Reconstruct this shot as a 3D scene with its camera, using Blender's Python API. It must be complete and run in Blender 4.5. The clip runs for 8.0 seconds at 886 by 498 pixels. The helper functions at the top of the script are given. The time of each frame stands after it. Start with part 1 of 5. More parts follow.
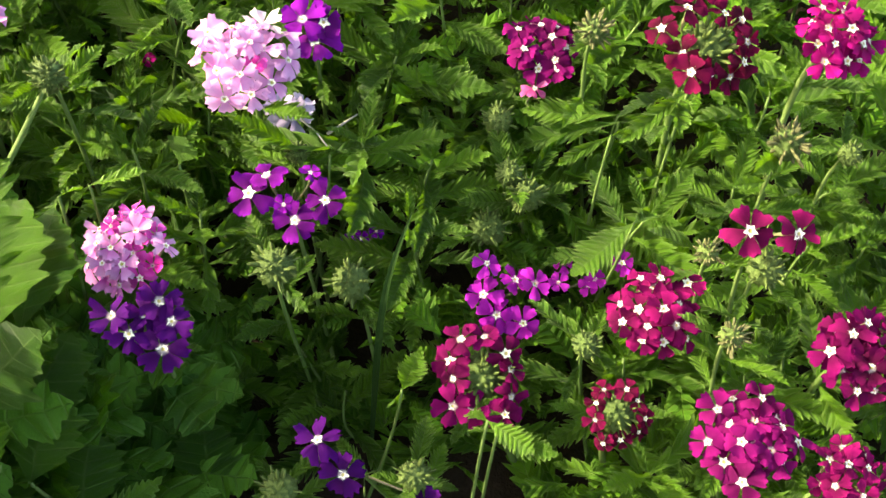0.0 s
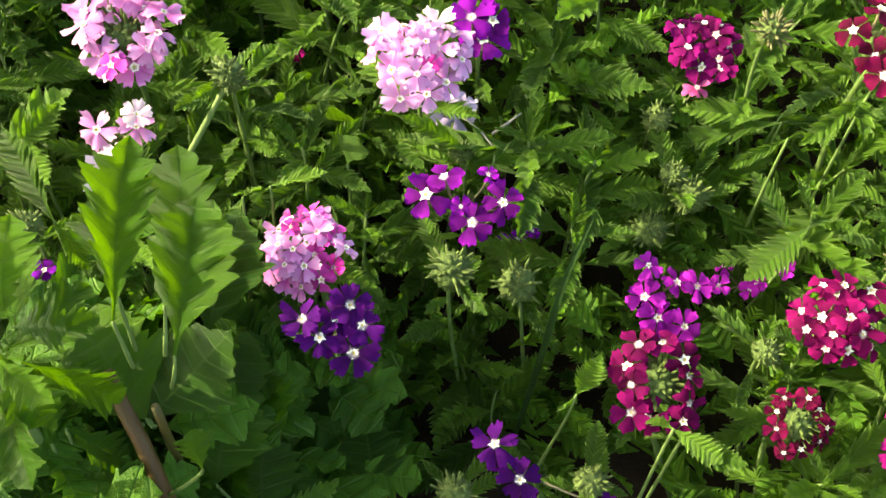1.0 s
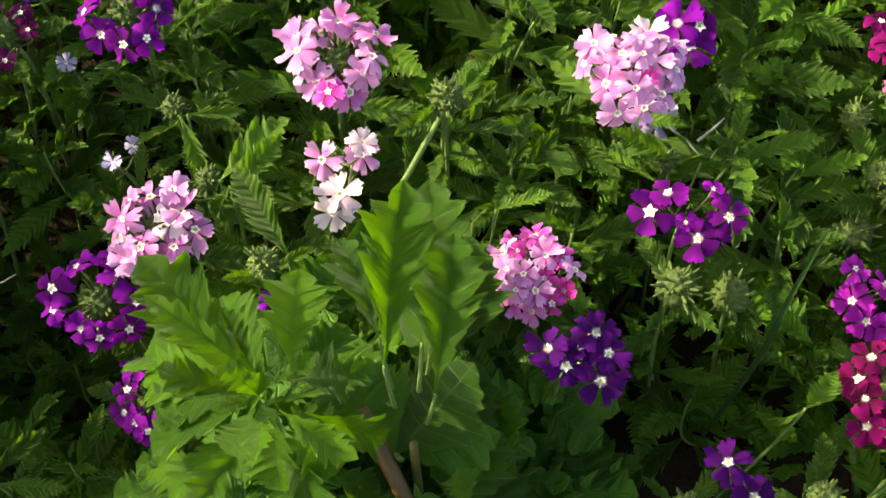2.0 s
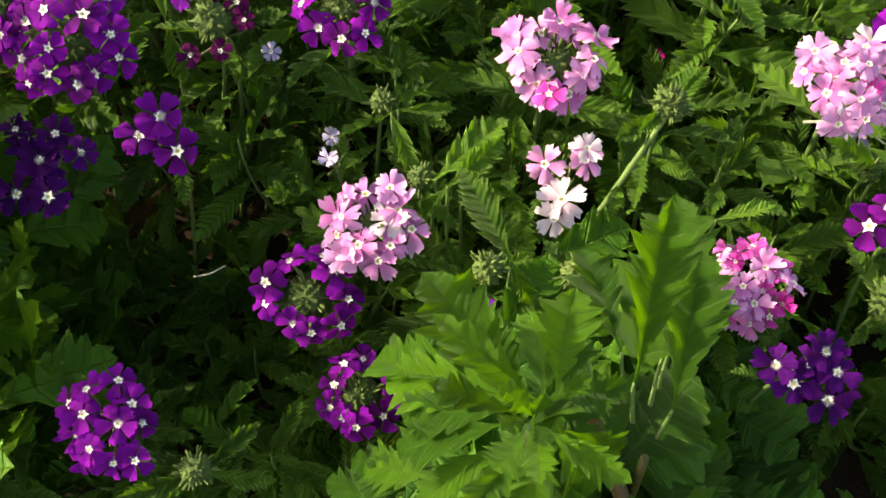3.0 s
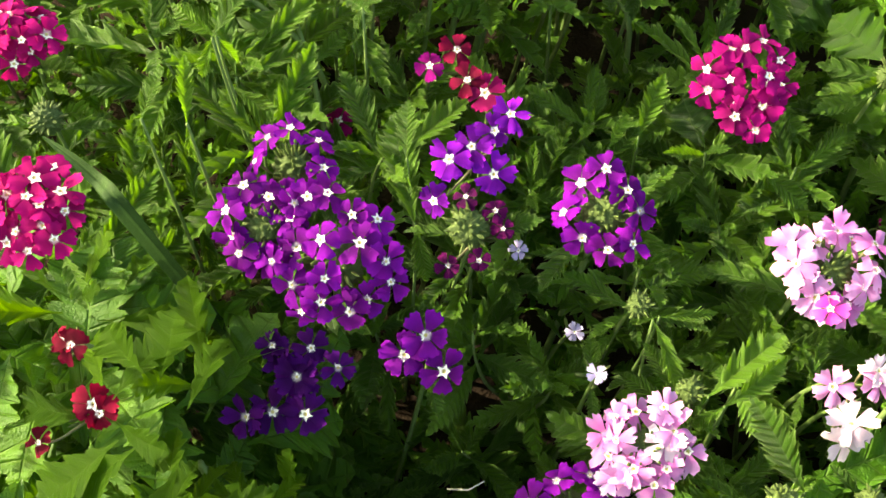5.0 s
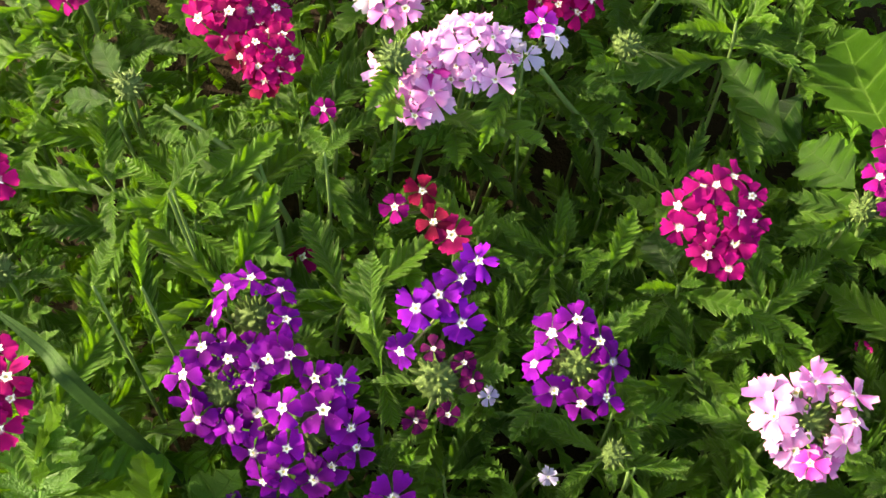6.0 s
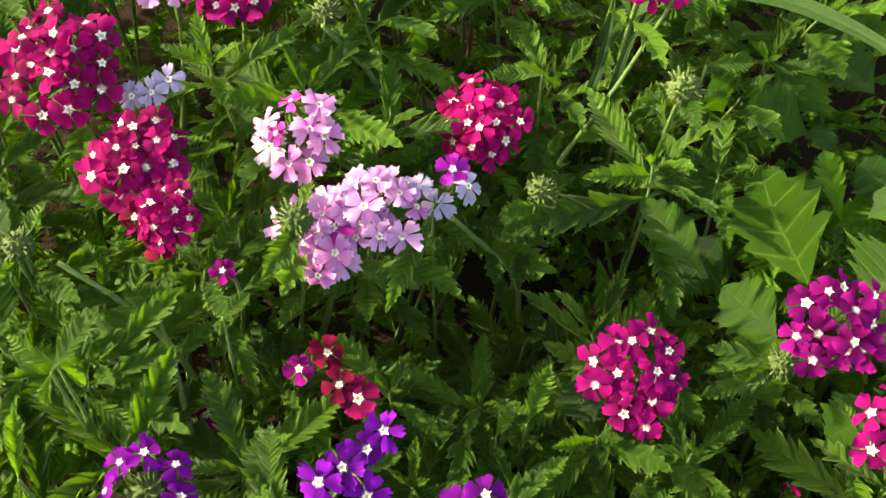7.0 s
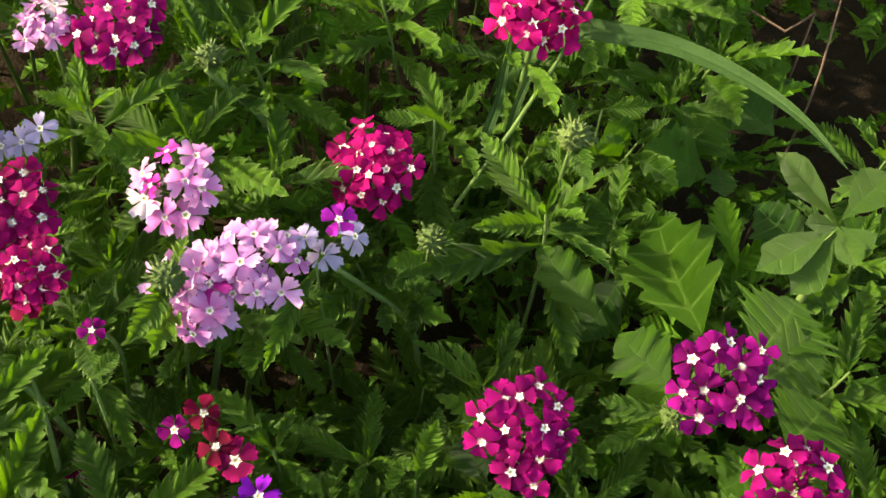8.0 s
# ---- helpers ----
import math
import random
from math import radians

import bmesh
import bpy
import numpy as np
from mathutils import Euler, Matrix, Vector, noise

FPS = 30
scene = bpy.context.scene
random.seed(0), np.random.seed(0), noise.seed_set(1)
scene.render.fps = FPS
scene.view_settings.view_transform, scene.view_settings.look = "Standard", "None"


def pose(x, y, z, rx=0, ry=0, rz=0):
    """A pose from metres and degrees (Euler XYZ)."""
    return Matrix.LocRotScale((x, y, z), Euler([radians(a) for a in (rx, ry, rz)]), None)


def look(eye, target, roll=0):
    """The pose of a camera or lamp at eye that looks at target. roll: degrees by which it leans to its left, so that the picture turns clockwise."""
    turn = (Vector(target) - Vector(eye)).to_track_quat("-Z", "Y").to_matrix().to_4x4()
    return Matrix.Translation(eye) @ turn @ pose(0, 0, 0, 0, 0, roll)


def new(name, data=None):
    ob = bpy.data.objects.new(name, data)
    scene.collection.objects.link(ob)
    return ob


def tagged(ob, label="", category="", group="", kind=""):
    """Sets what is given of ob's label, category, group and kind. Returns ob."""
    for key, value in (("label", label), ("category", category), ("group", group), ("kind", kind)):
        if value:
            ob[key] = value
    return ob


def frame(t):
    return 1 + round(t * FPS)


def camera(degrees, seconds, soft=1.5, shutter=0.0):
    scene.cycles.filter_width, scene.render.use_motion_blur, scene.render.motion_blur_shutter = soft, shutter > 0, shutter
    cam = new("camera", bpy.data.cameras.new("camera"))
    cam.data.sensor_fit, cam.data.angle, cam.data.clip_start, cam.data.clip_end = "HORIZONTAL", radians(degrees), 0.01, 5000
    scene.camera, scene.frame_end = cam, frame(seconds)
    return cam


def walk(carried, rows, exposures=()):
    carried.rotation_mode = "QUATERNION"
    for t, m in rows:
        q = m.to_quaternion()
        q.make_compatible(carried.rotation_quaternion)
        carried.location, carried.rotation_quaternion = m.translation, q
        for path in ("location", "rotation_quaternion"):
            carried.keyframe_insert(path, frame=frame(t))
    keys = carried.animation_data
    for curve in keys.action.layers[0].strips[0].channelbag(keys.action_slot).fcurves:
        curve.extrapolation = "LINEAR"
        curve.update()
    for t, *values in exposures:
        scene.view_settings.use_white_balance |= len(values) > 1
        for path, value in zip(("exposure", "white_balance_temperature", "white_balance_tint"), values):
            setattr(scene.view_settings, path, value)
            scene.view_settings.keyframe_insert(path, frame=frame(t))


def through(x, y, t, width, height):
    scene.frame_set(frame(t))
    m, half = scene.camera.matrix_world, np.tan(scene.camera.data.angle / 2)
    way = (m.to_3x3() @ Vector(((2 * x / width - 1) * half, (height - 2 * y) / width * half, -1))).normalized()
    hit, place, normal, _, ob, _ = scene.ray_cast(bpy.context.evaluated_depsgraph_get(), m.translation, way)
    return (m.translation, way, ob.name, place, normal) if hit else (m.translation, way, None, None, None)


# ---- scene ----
cam = camera(45.0, 8.0, soft=1.5)
PATH = [
    (0, (0.2339, -0.3887, 0.6357), (0.2623, -0.0929, 0.2336), 8.01),
    (0.3, (0.2166, -0.3907, 0.6350), (0.2359, -0.0959, 0.2316), 7.37),
    (0.5, (0.2032, -0.3913, 0.6335), (0.2187, -0.0977, 0.2291), 7.31),
    (0.7, (0.1918, -0.3901, 0.6318), (0.2062, -0.0979, 0.2264), 7.17),
    (1, (0.1638, -0.3786, 0.6321), (0.1776, -0.0906, 0.2236), 6.41),
    (1.2, (0.1426, -0.3691, 0.6345), (0.1571, -0.0796, 0.2271), 5.60),
    (1.5, (0.1111, -0.3621, 0.6349), (0.1272, -0.0795, 0.2228), 5.64),
    (1.7, (0.0935, -0.3586, 0.6364), (0.1059, -0.0804, 0.2211), 4.42),
    (2.8, (-0.0006, -0.3359, 0.6447), (-0.0109, -0.0846, 0.2126), 1.76),
    (3, (-0.0184, -0.3355, 0.6457), (-0.0281, -0.0836, 0.2139), 2.39),
    (3.2, (-0.0329, -0.3327, 0.6473), (-0.0452, -0.0735, 0.2199), 2.58),
    (3.5, (-0.0532, -0.3212, 0.6525), (-0.0745, -0.0576, 0.2281), 1.23),
    (3.7, (-0.0708, -0.3117, 0.6572), (-0.0901, -0.0506, 0.2313), 1.52),
    (4, (-0.0961, -0.3011, 0.6604), (-0.1228, -0.0370, 0.2368), 0.63),
    (4.2, (-0.1018, -0.2970, 0.6620), (-0.1309, -0.0332, 0.2383), -0.26),
    (5.3, (-0.1357, -0.2460, 0.6790), (-0.1617, 0.0140, 0.2528), -1.56),
    (5.5, (-0.1359, -0.2383, 0.6810), (-0.1592, 0.0265, 0.2575), -1.18),
    (5.7, (-0.1347, -0.2288, 0.6832), (-0.1596, 0.0404, 0.2626), -1.51),
    (6, (-0.1308, -0.2090, 0.6891), (-0.1467, 0.0674, 0.2728), 0.06),
    (6.2, (-0.1252, -0.1933, 0.6934), (-0.1341, 0.0851, 0.2782), 0.84),
    (6.5, (-0.1196, -0.1754, 0.6996), (-0.1242, 0.1102, 0.2893), 1.75),
    (6.7, (-0.1155, -0.1683, 0.7008), (-0.1164, 0.1207, 0.2927), 1.96),
    (7, (-0.1079, -0.1529, 0.7050), (-0.1073, 0.1409, 0.3004), 2.29),
    (7.2, (-0.1046, -0.1498, 0.7036), (-0.1020, 0.1502, 0.3036), 2.70),
    (7.5, (-0.0975, -0.1384, 0.7070), (-0.0918, 0.1581, 0.3044), 3.33),
    (7.7, (-0.0909, -0.1349, 0.7082), (-0.0815, 0.1643, 0.3077), 3.75),
    (8, (-0.0741, -0.1265, 0.7090), (-0.0543, 0.1696, 0.3065), 5.06),
]
walk(cam, [(t, look(eye, target, roll)) for t, eye, target, roll in PATH], exposures=((0.0, 2.32, 7850, 3), (1.0, 2.28, 7850, 3), (1.7, 1.88, 7850, 3), (3.0, 1.71, 7850, 3), (3.5, 1.91, 7850, 3), (4.0, 2.20, 7850, 3), (5.5, 2.34, 7850, 3), (7.0, 1.98, 7850, 3), (8.0, 1.80, 7850, 3)))
# ---- world and sun ----
SUN_FROM = Vector((-0.80, 0.09, 0.44)).normalized()
world = bpy.data.worlds.new("sky")
scene.world = world
world.use_nodes = True
wn = world.node_tree.nodes
sky = wn.new("ShaderNodeTexSky")
sky.sky_type, sky.sun_disc = "NISHITA", False
sky.air_density, sky.dust_density, sky.ozone_density = 0.9, 4.0, 0.6
sky.sun_elevation, sky.sun_rotation = math.asin(SUN_FROM.z), math.atan2(SUN_FROM.x, SUN_FROM.y)
world.node_tree.links.new(sky.outputs[0], wn["Background"].inputs[0])
wn["Background"].inputs[1].default_value = 0.15
sun_data = bpy.data.lights.new("sun", "SUN")
sun_data.energy, sun_data.angle, sun_data.color = 2.7, radians(0.5), (1.0, 0.93, 0.80)
new("sun", sun_data).matrix_world = look(SUN_FROM * 10, (0, 0, 0))

# ---- materials ----


def mat(name):
    m = bpy.data.materials.new(name)
    m.use_nodes = True
    m.node_tree.nodes.clear()
    return m, m.node_tree.nodes, m.node_tree.links


def op(nodes, links, kind, a, b=None, clamp=False):
    n = nodes.new("ShaderNodeMath")
    n.operation, n.use_clamp = kind, clamp
    for i, v in enumerate((a, b)):
        if v is None:
            continue
        if isinstance(v, (int, float)):
            n.inputs[i].default_value = v
        else:
            links.new(v, n.inputs[i])
    return n.outputs[0]


def blend(nodes, links, fac, a, b):
    n = nodes.new("ShaderNodeMix")
    n.data_type = "RGBA"
    for i, v in ((0, fac), (6, a), (7, b)):
        if isinstance(v, (int, float)):
            n.inputs[i].default_value = v
        elif isinstance(v, tuple):
            n.inputs[i].default_value = (*v, 1)
        else:
            links.new(v, n.inputs[i])
    return n.outputs[2]


def noise_tex(nodes, links, scale, detail=4.0, vec=None):
    n = nodes.new("ShaderNodeTexNoise")
    n.inputs["Scale"].default_value, n.inputs["Detail"].default_value = scale, detail
    if vec is not None:
        links.new(vec, n.inputs["Vector"])
    return n.outputs[0]


def thin_shader(m, nodes, links, colour, through_colour, share, rough, bump, spec=0.25):
    """Front reflection plus light let through, for leaves and petals."""
    p = nodes.new("ShaderNodeBsdfPrincipled")
    p.inputs["Roughness"].default_value = rough
    p.inputs["Specular IOR Level"].default_value = spec
    links.new(colour, p.inputs["Base Color"])
    tr = nodes.new("ShaderNodeBsdfTranslucent")
    links.new(through_colour, tr.inputs[0])
    if bump is not None:
        links.new(bump, p.inputs["Normal"])
    mix = nodes.new("ShaderNodeMixShader")
    mix.inputs[0].default_value = share
    links.new(p.outputs[0], mix.inputs[1])
    links.new(tr.outputs[0], mix.inputs[2])
    out = nodes.new("ShaderNodeOutputMaterial")
    links.new(mix.outputs[0], out.inputs[0])


def vary(nodes, links, island):
    if island:
        return nodes.new("ShaderNodeNewGeometry").outputs["Random Per Island"]
    return nodes.new("ShaderNodeObjectInfo").outputs["Random"]


def leaf_material(name, dark, light, glow, vein, rough=0.5, share=0.3, island=False, relief=1.0, lines_seen=0.55, gloss=0.2, edge=0.5):
    """A veined leaf: u of its map counts the side veins, v runs across it."""
    m, nodes, links = mat(name)
    uv = nodes.new("ShaderNodeUVMap")
    sep = nodes.new("ShaderNodeSeparateXYZ")
    links.new(uv.outputs[0], sep.inputs[0])
    u, v = sep.outputs[0], sep.outputs[1]
    a = op(nodes, links, "ABSOLUTE", op(nodes, links, "SUBTRACT", op(nodes, links, "MULTIPLY", v, 2.0), 1.0))
    saw = op(nodes, links, "ABSOLUTE", op(nodes, links, "SUBTRACT", op(nodes, links, "FRACT", u), 0.5))
    side = op(nodes, links, "SUBTRACT", 1.0, op(nodes, links, "MULTIPLY", saw, 10.0), True)
    mid = op(nodes, links, "SUBTRACT", 1.0, op(nodes, links, "MULTIPLY", a, 14.0), True)
    lines = op(nodes, links, "MAXIMUM", side, mid)
    obj = nodes.new("ShaderNodeTexCoord").outputs["Object"]
    blotch = noise_tex(nodes, links, 90.0, 3.0, obj)
    fine = noise_tex(nodes, links, 900.0, 4.0, obj)
    rnd = vary(nodes, links, island)
    f = op(nodes, links, "ADD", op(nodes, links, "MULTIPLY", op(nodes, links, "POWER", rnd, 1.35), 0.85), op(nodes, links, "MULTIPLY", op(nodes, links, "SUBTRACT", blotch, 0.42), 0.9), True)
    base = blend(nodes, links, f, dark, light)
    base = blend(nodes, links, op(nodes, links, "MULTIPLY", lines, lines_seen), base, vein)
    margin = op(nodes, links, "MULTIPLY", op(nodes, links, "SUBTRACT", a, 0.78), 4.0 * edge, True)
    base = blend(nodes, links, margin, base, tuple(0.4 * p + 0.6 * q for p, q in zip(light, vein)))
    through = blend(nodes, links, op(nodes, links, "MULTIPLY", lines, 0.55), blend(nodes, links, f, tuple(c * 0.7 for c in glow), glow), dark)
    b = nodes.new("ShaderNodeBump")
    b.inputs["Strength"].default_value, b.inputs["Distance"].default_value = 0.9, 0.0016 * (1 + 0.5 * relief)
    swell = op(nodes, links, "MULTIPLY", saw, 1.5 * relief)
    h = op(nodes, links, "ADD", op(nodes, links, "SUBTRACT", swell, op(nodes, links, "MULTIPLY", lines, 0.6)), op(nodes, links, "MULTIPLY", fine, 0.7))
    links.new(h, b.inputs["Height"])
    thin_shader(m, nodes, links, base, through, share, rough, b.outputs[0], gloss)
    return m


def petal_material(name, inner, outer, glow, share=0.22, streak=0.25):
    m, nodes, links = mat(name)
    uv = nodes.new("ShaderNodeUVMap")
    sep = nodes.new("ShaderNodeSeparateXYZ")
    links.new(uv.outputs[0], sep.inputs[0])
    obj = nodes.new("ShaderNodeTexCoord").outputs["Object"]
    rnd = vary(nodes, links, False)
    blot = noise_tex(nodes, links, 2.6, 3.0, obj)
    stretch = nodes.new("ShaderNodeMapping")
    stretch.inputs["Scale"].default_value = (3.0, 40.0, 1.0)
    links.new(uv.outputs[0], stretch.inputs[0])
    veins = noise_tex(nodes, links, 3.0, 3.0, stretch.outputs[0])
    f = op(nodes, links, "ADD", op(nodes, links, "POWER", sep.outputs[0], 1.4), op(nodes, links, "SUBTRACT", op(nodes, links, "MULTIPLY", rnd, 0.7), 0.4), True)
    f = op(nodes, links, "ADD", f, op(nodes, links, "MULTIPLY", op(nodes, links, "SUBTRACT", blot, 0.5), 0.5), True)
    col = blend(nodes, links, f, inner, outer)
    col = blend(nodes, links, op(nodes, links, "MULTIPLY", op(nodes, links, "SUBTRACT", veins, 0.45), streak * 2.0, True), col, tuple(min(1.0, c * 0.55) for c in inner))
    pale = op(nodes, links, "MULTIPLY", op(nodes, links, "SUBTRACT", op(nodes, links, "ADD", 0.16, op(nodes, links, "MULTIPLY", veins, 0.16)), sep.outputs[0]), 5.0, True)
    col = blend(nodes, links, op(nodes, links, "MULTIPLY", pale, 0.75), col, (0.80, 0.74, 0.66))
    thr = blend(nodes, links, f, tuple(c * 0.8 for c in glow), glow)
    b = nodes.new("ShaderNodeBump")
    b.inputs["Strength"].default_value, b.inputs["Distance"].default_value = 0.35, 0.0006
    links.new(op(nodes, links, "ADD", veins, op(nodes, links, "MULTIPLY", noise_tex(nodes, links, 30.0, 3.0, obj), 0.6)), b.inputs["Height"])
    thin_shader(m, nodes, links, col, thr, share, 0.8, b.outputs[0], 0.08)
    return m


def plain_material(name, a, b_col, scale, rough=0.6, bump=0.4, dist=0.0005, island=False, share=0.0, spec=0.3):
    m, nodes, links = mat(name)
    obj = nodes.new("ShaderNodeTexCoord").outputs["Object"]
    n1 = noise_tex(nodes, links, scale, 5.0, obj)
    n2 = noise_tex(nodes, links, scale * 7, 4.0, obj)
    rnd = vary(nodes, links, island)
    f = op(nodes, links, "ADD", op(nodes, links, "MULTIPLY", n1, 0.7), op(nodes, links, "MULTIPLY", rnd, 0.5), True)
    f = op(nodes, links, "ADD", f, op(nodes, links, "SUBTRACT", op(nodes, links, "MULTIPLY", n2, 0.5), 0.35), True)
    col = blend(nodes, links, f, a, b_col)
    bp = nodes.new("ShaderNodeBump")
    bp.inputs["Strength"].default_value, bp.inputs["Distance"].default_value = bump, dist
    links.new(op(nodes, links, "ADD", n1, n2), bp.inputs["Height"])
    thin_shader(m, nodes, links, col, col, share, rough, bp.outputs[0], spec)
    return m


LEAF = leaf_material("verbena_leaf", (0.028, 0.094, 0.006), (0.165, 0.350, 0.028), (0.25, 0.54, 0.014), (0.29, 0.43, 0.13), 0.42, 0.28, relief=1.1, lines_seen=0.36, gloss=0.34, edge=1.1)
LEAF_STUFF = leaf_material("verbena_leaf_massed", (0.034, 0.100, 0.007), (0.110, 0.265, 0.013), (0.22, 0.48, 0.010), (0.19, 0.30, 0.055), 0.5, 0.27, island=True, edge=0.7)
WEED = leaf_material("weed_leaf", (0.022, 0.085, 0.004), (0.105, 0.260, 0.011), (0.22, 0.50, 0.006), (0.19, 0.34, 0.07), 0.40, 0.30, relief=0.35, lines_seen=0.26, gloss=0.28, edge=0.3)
YELLOW = leaf_material("yellow_green_leaf", (0.030, 0.088, 0.002), (0.080, 0.185, 0.004), (0.21, 0.43, 0.005), (0.16, 0.30, 0.030), 0.5, 0.34, relief=0.35, lines_seen=0.30, gloss=0.12, edge=0.35)
TOOTHED = leaf_material("toothed_leaf", (0.032, 0.100, 0.004), (0.068, 0.170, 0.006), (0.17, 0.38, 0.005), (0.16, 0.29, 0.045), 0.38, 0.28, relief=1.3, lines_seen=0.65, gloss=0.35, edge=0.2)
YELLOW_STUFF = leaf_material("yellow_green_leaf_massed", (0.024, 0.080, 0.004), (0.080, 0.195, 0.007), (0.19, 0.42, 0.006), (0.15, 0.26, 0.035), 0.42, 0.26, island=True, relief=0.15, lines_seen=0.22, gloss=0.25, edge=0.3)
# Darker copy of weed_leaf, the shade among crowded leaves put into its colour.
WEED_SHADE = leaf_material("weed_leaf_shade", (0.018, 0.070, 0.004), (0.060, 0.160, 0.008), (0.16, 0.40, 0.006), (0.13, 0.24, 0.045), 0.45, 0.22, island=True, relief=0.15, edge=0.25)
BROAD = leaf_material("broad_leaf", (0.014, 0.062, 0.003), (0.070, 0.180, 0.007), (0.17, 0.42, 0.006), (0.14, 0.26, 0.045), 0.4, 0.24, relief=0.15, gloss=0.3, edge=0.2)
SMOOTH = leaf_material("smooth_leaf", (0.055, 0.132, 0.014), (0.110, 0.220, 0.030), (0.22, 0.42, 0.02), (0.23, 0.36, 0.10), 0.36, 0.26, relief=0.12, lines_seen=0.25, gloss=0.4, edge=0.1)
GRASS = plain_material("grass_blade", (0.018, 0.045, 0.009), (0.042, 0.088, 0.022), 60, 0.6, 0.8, 0.0006, share=0.25, spec=0.1)
STEM = plain_material("hairy_stem", (0.070, 0.125, 0.026), (0.155, 0.225, 0.070), 160, 0.6, 0.6, 0.0004, spec=0.15)
STEM_RED = plain_material("reddish_stem", (0.065, 0.085, 0.015), (0.085, 0.032, 0.015), 70, 0.5, 0.5, 0.0004)
CUSHION = plain_material("bud_cushion", (0.040, 0.075, 0.012), (0.115, 0.165, 0.038), 300, 0.6, 0.6, 0.0004)
CALYX = plain_material("calyx", (0.040, 0.075, 0.012), (0.140, 0.190, 0.045), 240, 0.6, 0.5, 0.0003, island=True, share=0.12)
CALYX_DRY = plain_material("dry_calyx", (0.055, 0.068, 0.022), (0.150, 0.140, 0.058), 240, 0.7, 0.5, 0.0003, island=True)
DRY = plain_material("dry_twig", (0.12, 0.07, 0.045), (0.30, 0.2, 0.13), 120, 0.8, 0.6, 0.0005)
STRAW = plain_material("straw", (0.24, 0.22, 0.17), (0.42, 0.40, 0.33), 120, 0.6, 0.4, 0.0003)
EYE = plain_material("floret_eye", (0.72, 0.68, 0.56), (0.90, 0.87, 0.78), 5, 0.6, 0.2, 0.0002, share=0.1)
THROAT = plain_material("floret_throat", (0.42, 0.36, 0.10), (0.62, 0.52, 0.22), 5, 0.7, 0.2, 0.0002)
THROAT_GREEN = plain_material("greenish_throat", (0.36, 0.38, 0.08), (0.52, 0.52, 0.16), 5, 0.7, 0.2, 0.0002)
TUBE = plain_material("floret_tube", (0.14, 0.16, 0.06), (0.27, 0.22, 0.13), 5, 0.6, 0.2, 0.0002)
SOIL = plain_material("soil", (0.010, 0.007, 0.005), (0.038, 0.026, 0.016), 70, 0.95, 0.8, 0.002, spec=0.05)

PETALS = {
    "magenta": ((0.10, 0.001, 0.042), (0.31, 0.002, 0.14), (0.44, 0.005, 0.17)),
    "magenta2": ((0.062, 0.001, 0.024), (0.185, 0.002, 0.076), (0.270, 0.004, 0.094)),
    "magenta3": ((0.068, 0.001, 0.036), (0.190, 0.003, 0.106), (0.290, 0.005, 0.130)),
    "hotpink": ((0.18, 0.001, 0.055), (0.37, 0.003, 0.130), (0.50, 0.005, 0.14)),
    "crimson": ((0.045, 0.001, 0.018), (0.155, 0.001, 0.072), (0.225, 0.002, 0.080)),
    "crimson2": ((0.11, 0.001, 0.036), (0.31, 0.002, 0.108), (0.40, 0.004, 0.12)),
    "darkcrimson": ((0.03, 0.001, 0.008), (0.12, 0.001, 0.034), (0.22, 0.003, 0.04)),
    "violetmag": ((0.095, 0.001, 0.055), (0.245, 0.002, 0.165), (0.38, 0.006, 0.22)),
    "rose2": ((0.3, 0.03, 0.14), (0.6, 0.15, 0.36), (0.7, 0.2, 0.4)),
    "purple": ((0.062, 0.001, 0.084), (0.185, 0.003, 0.275), (0.29, 0.006, 0.38)),
    # This violet is darkened to hold the shade that falls on its sprays.
    "violet": ((0.026, 0.001, 0.05), (0.068, 0.002, 0.130), (0.105, 0.004, 0.18)),
    "violet2": ((0.08, 0.001, 0.15), (0.22, 0.006, 0.42), (0.32, 0.015, 0.5)),
    "violetpink": ((0.26, 0.005, 0.26), (0.48, 0.025, 0.48), (0.6, 0.05, 0.55)),
    "darkpurple": ((0.03, 0.001, 0.025), (0.085, 0.001, 0.055), (0.12, 0.003, 0.08)),
    "pink": ((0.52, 0.10, 0.36), (0.70, 0.34, 0.61), (0.70, 0.31, 0.55)),
    "pinkwhite": ((0.52, 0.13, 0.40), (0.67, 0.36, 0.63), (0.66, 0.34, 0.57)),
    "rosepink": ((0.50, 0.05, 0.34), (0.70, 0.36, 0.64), (0.68, 0.28, 0.56)),
    "lilacpink": ((0.48, 0.13, 0.42), (0.68, 0.39, 0.65), (0.64, 0.32, 0.57)),
    "hotrose": ((0.42, 0.01, 0.22), (0.62, 0.09, 0.45), (0.66, 0.08, 0.38)),
    "lilac": ((0.34, 0.27, 0.46), (0.50, 0.44, 0.62), (0.5, 0.45, 0.6)),
    "white": ((0.58, 0.40, 0.48), (0.74, 0.63, 0.68), (0.70, 0.60, 0.62)),
    "red": ((0.045, 0.001, 0.008), (0.15, 0.001, 0.028), (0.26, 0.003, 0.03)),
    "darkred": ((0.05, 0.001, 0.006), (0.16, 0.001, 0.020), (0.30, 0.003, 0.025)),
}
PETAL = {k: petal_material("petal_" + k, *v) for k, v in PETALS.items()}
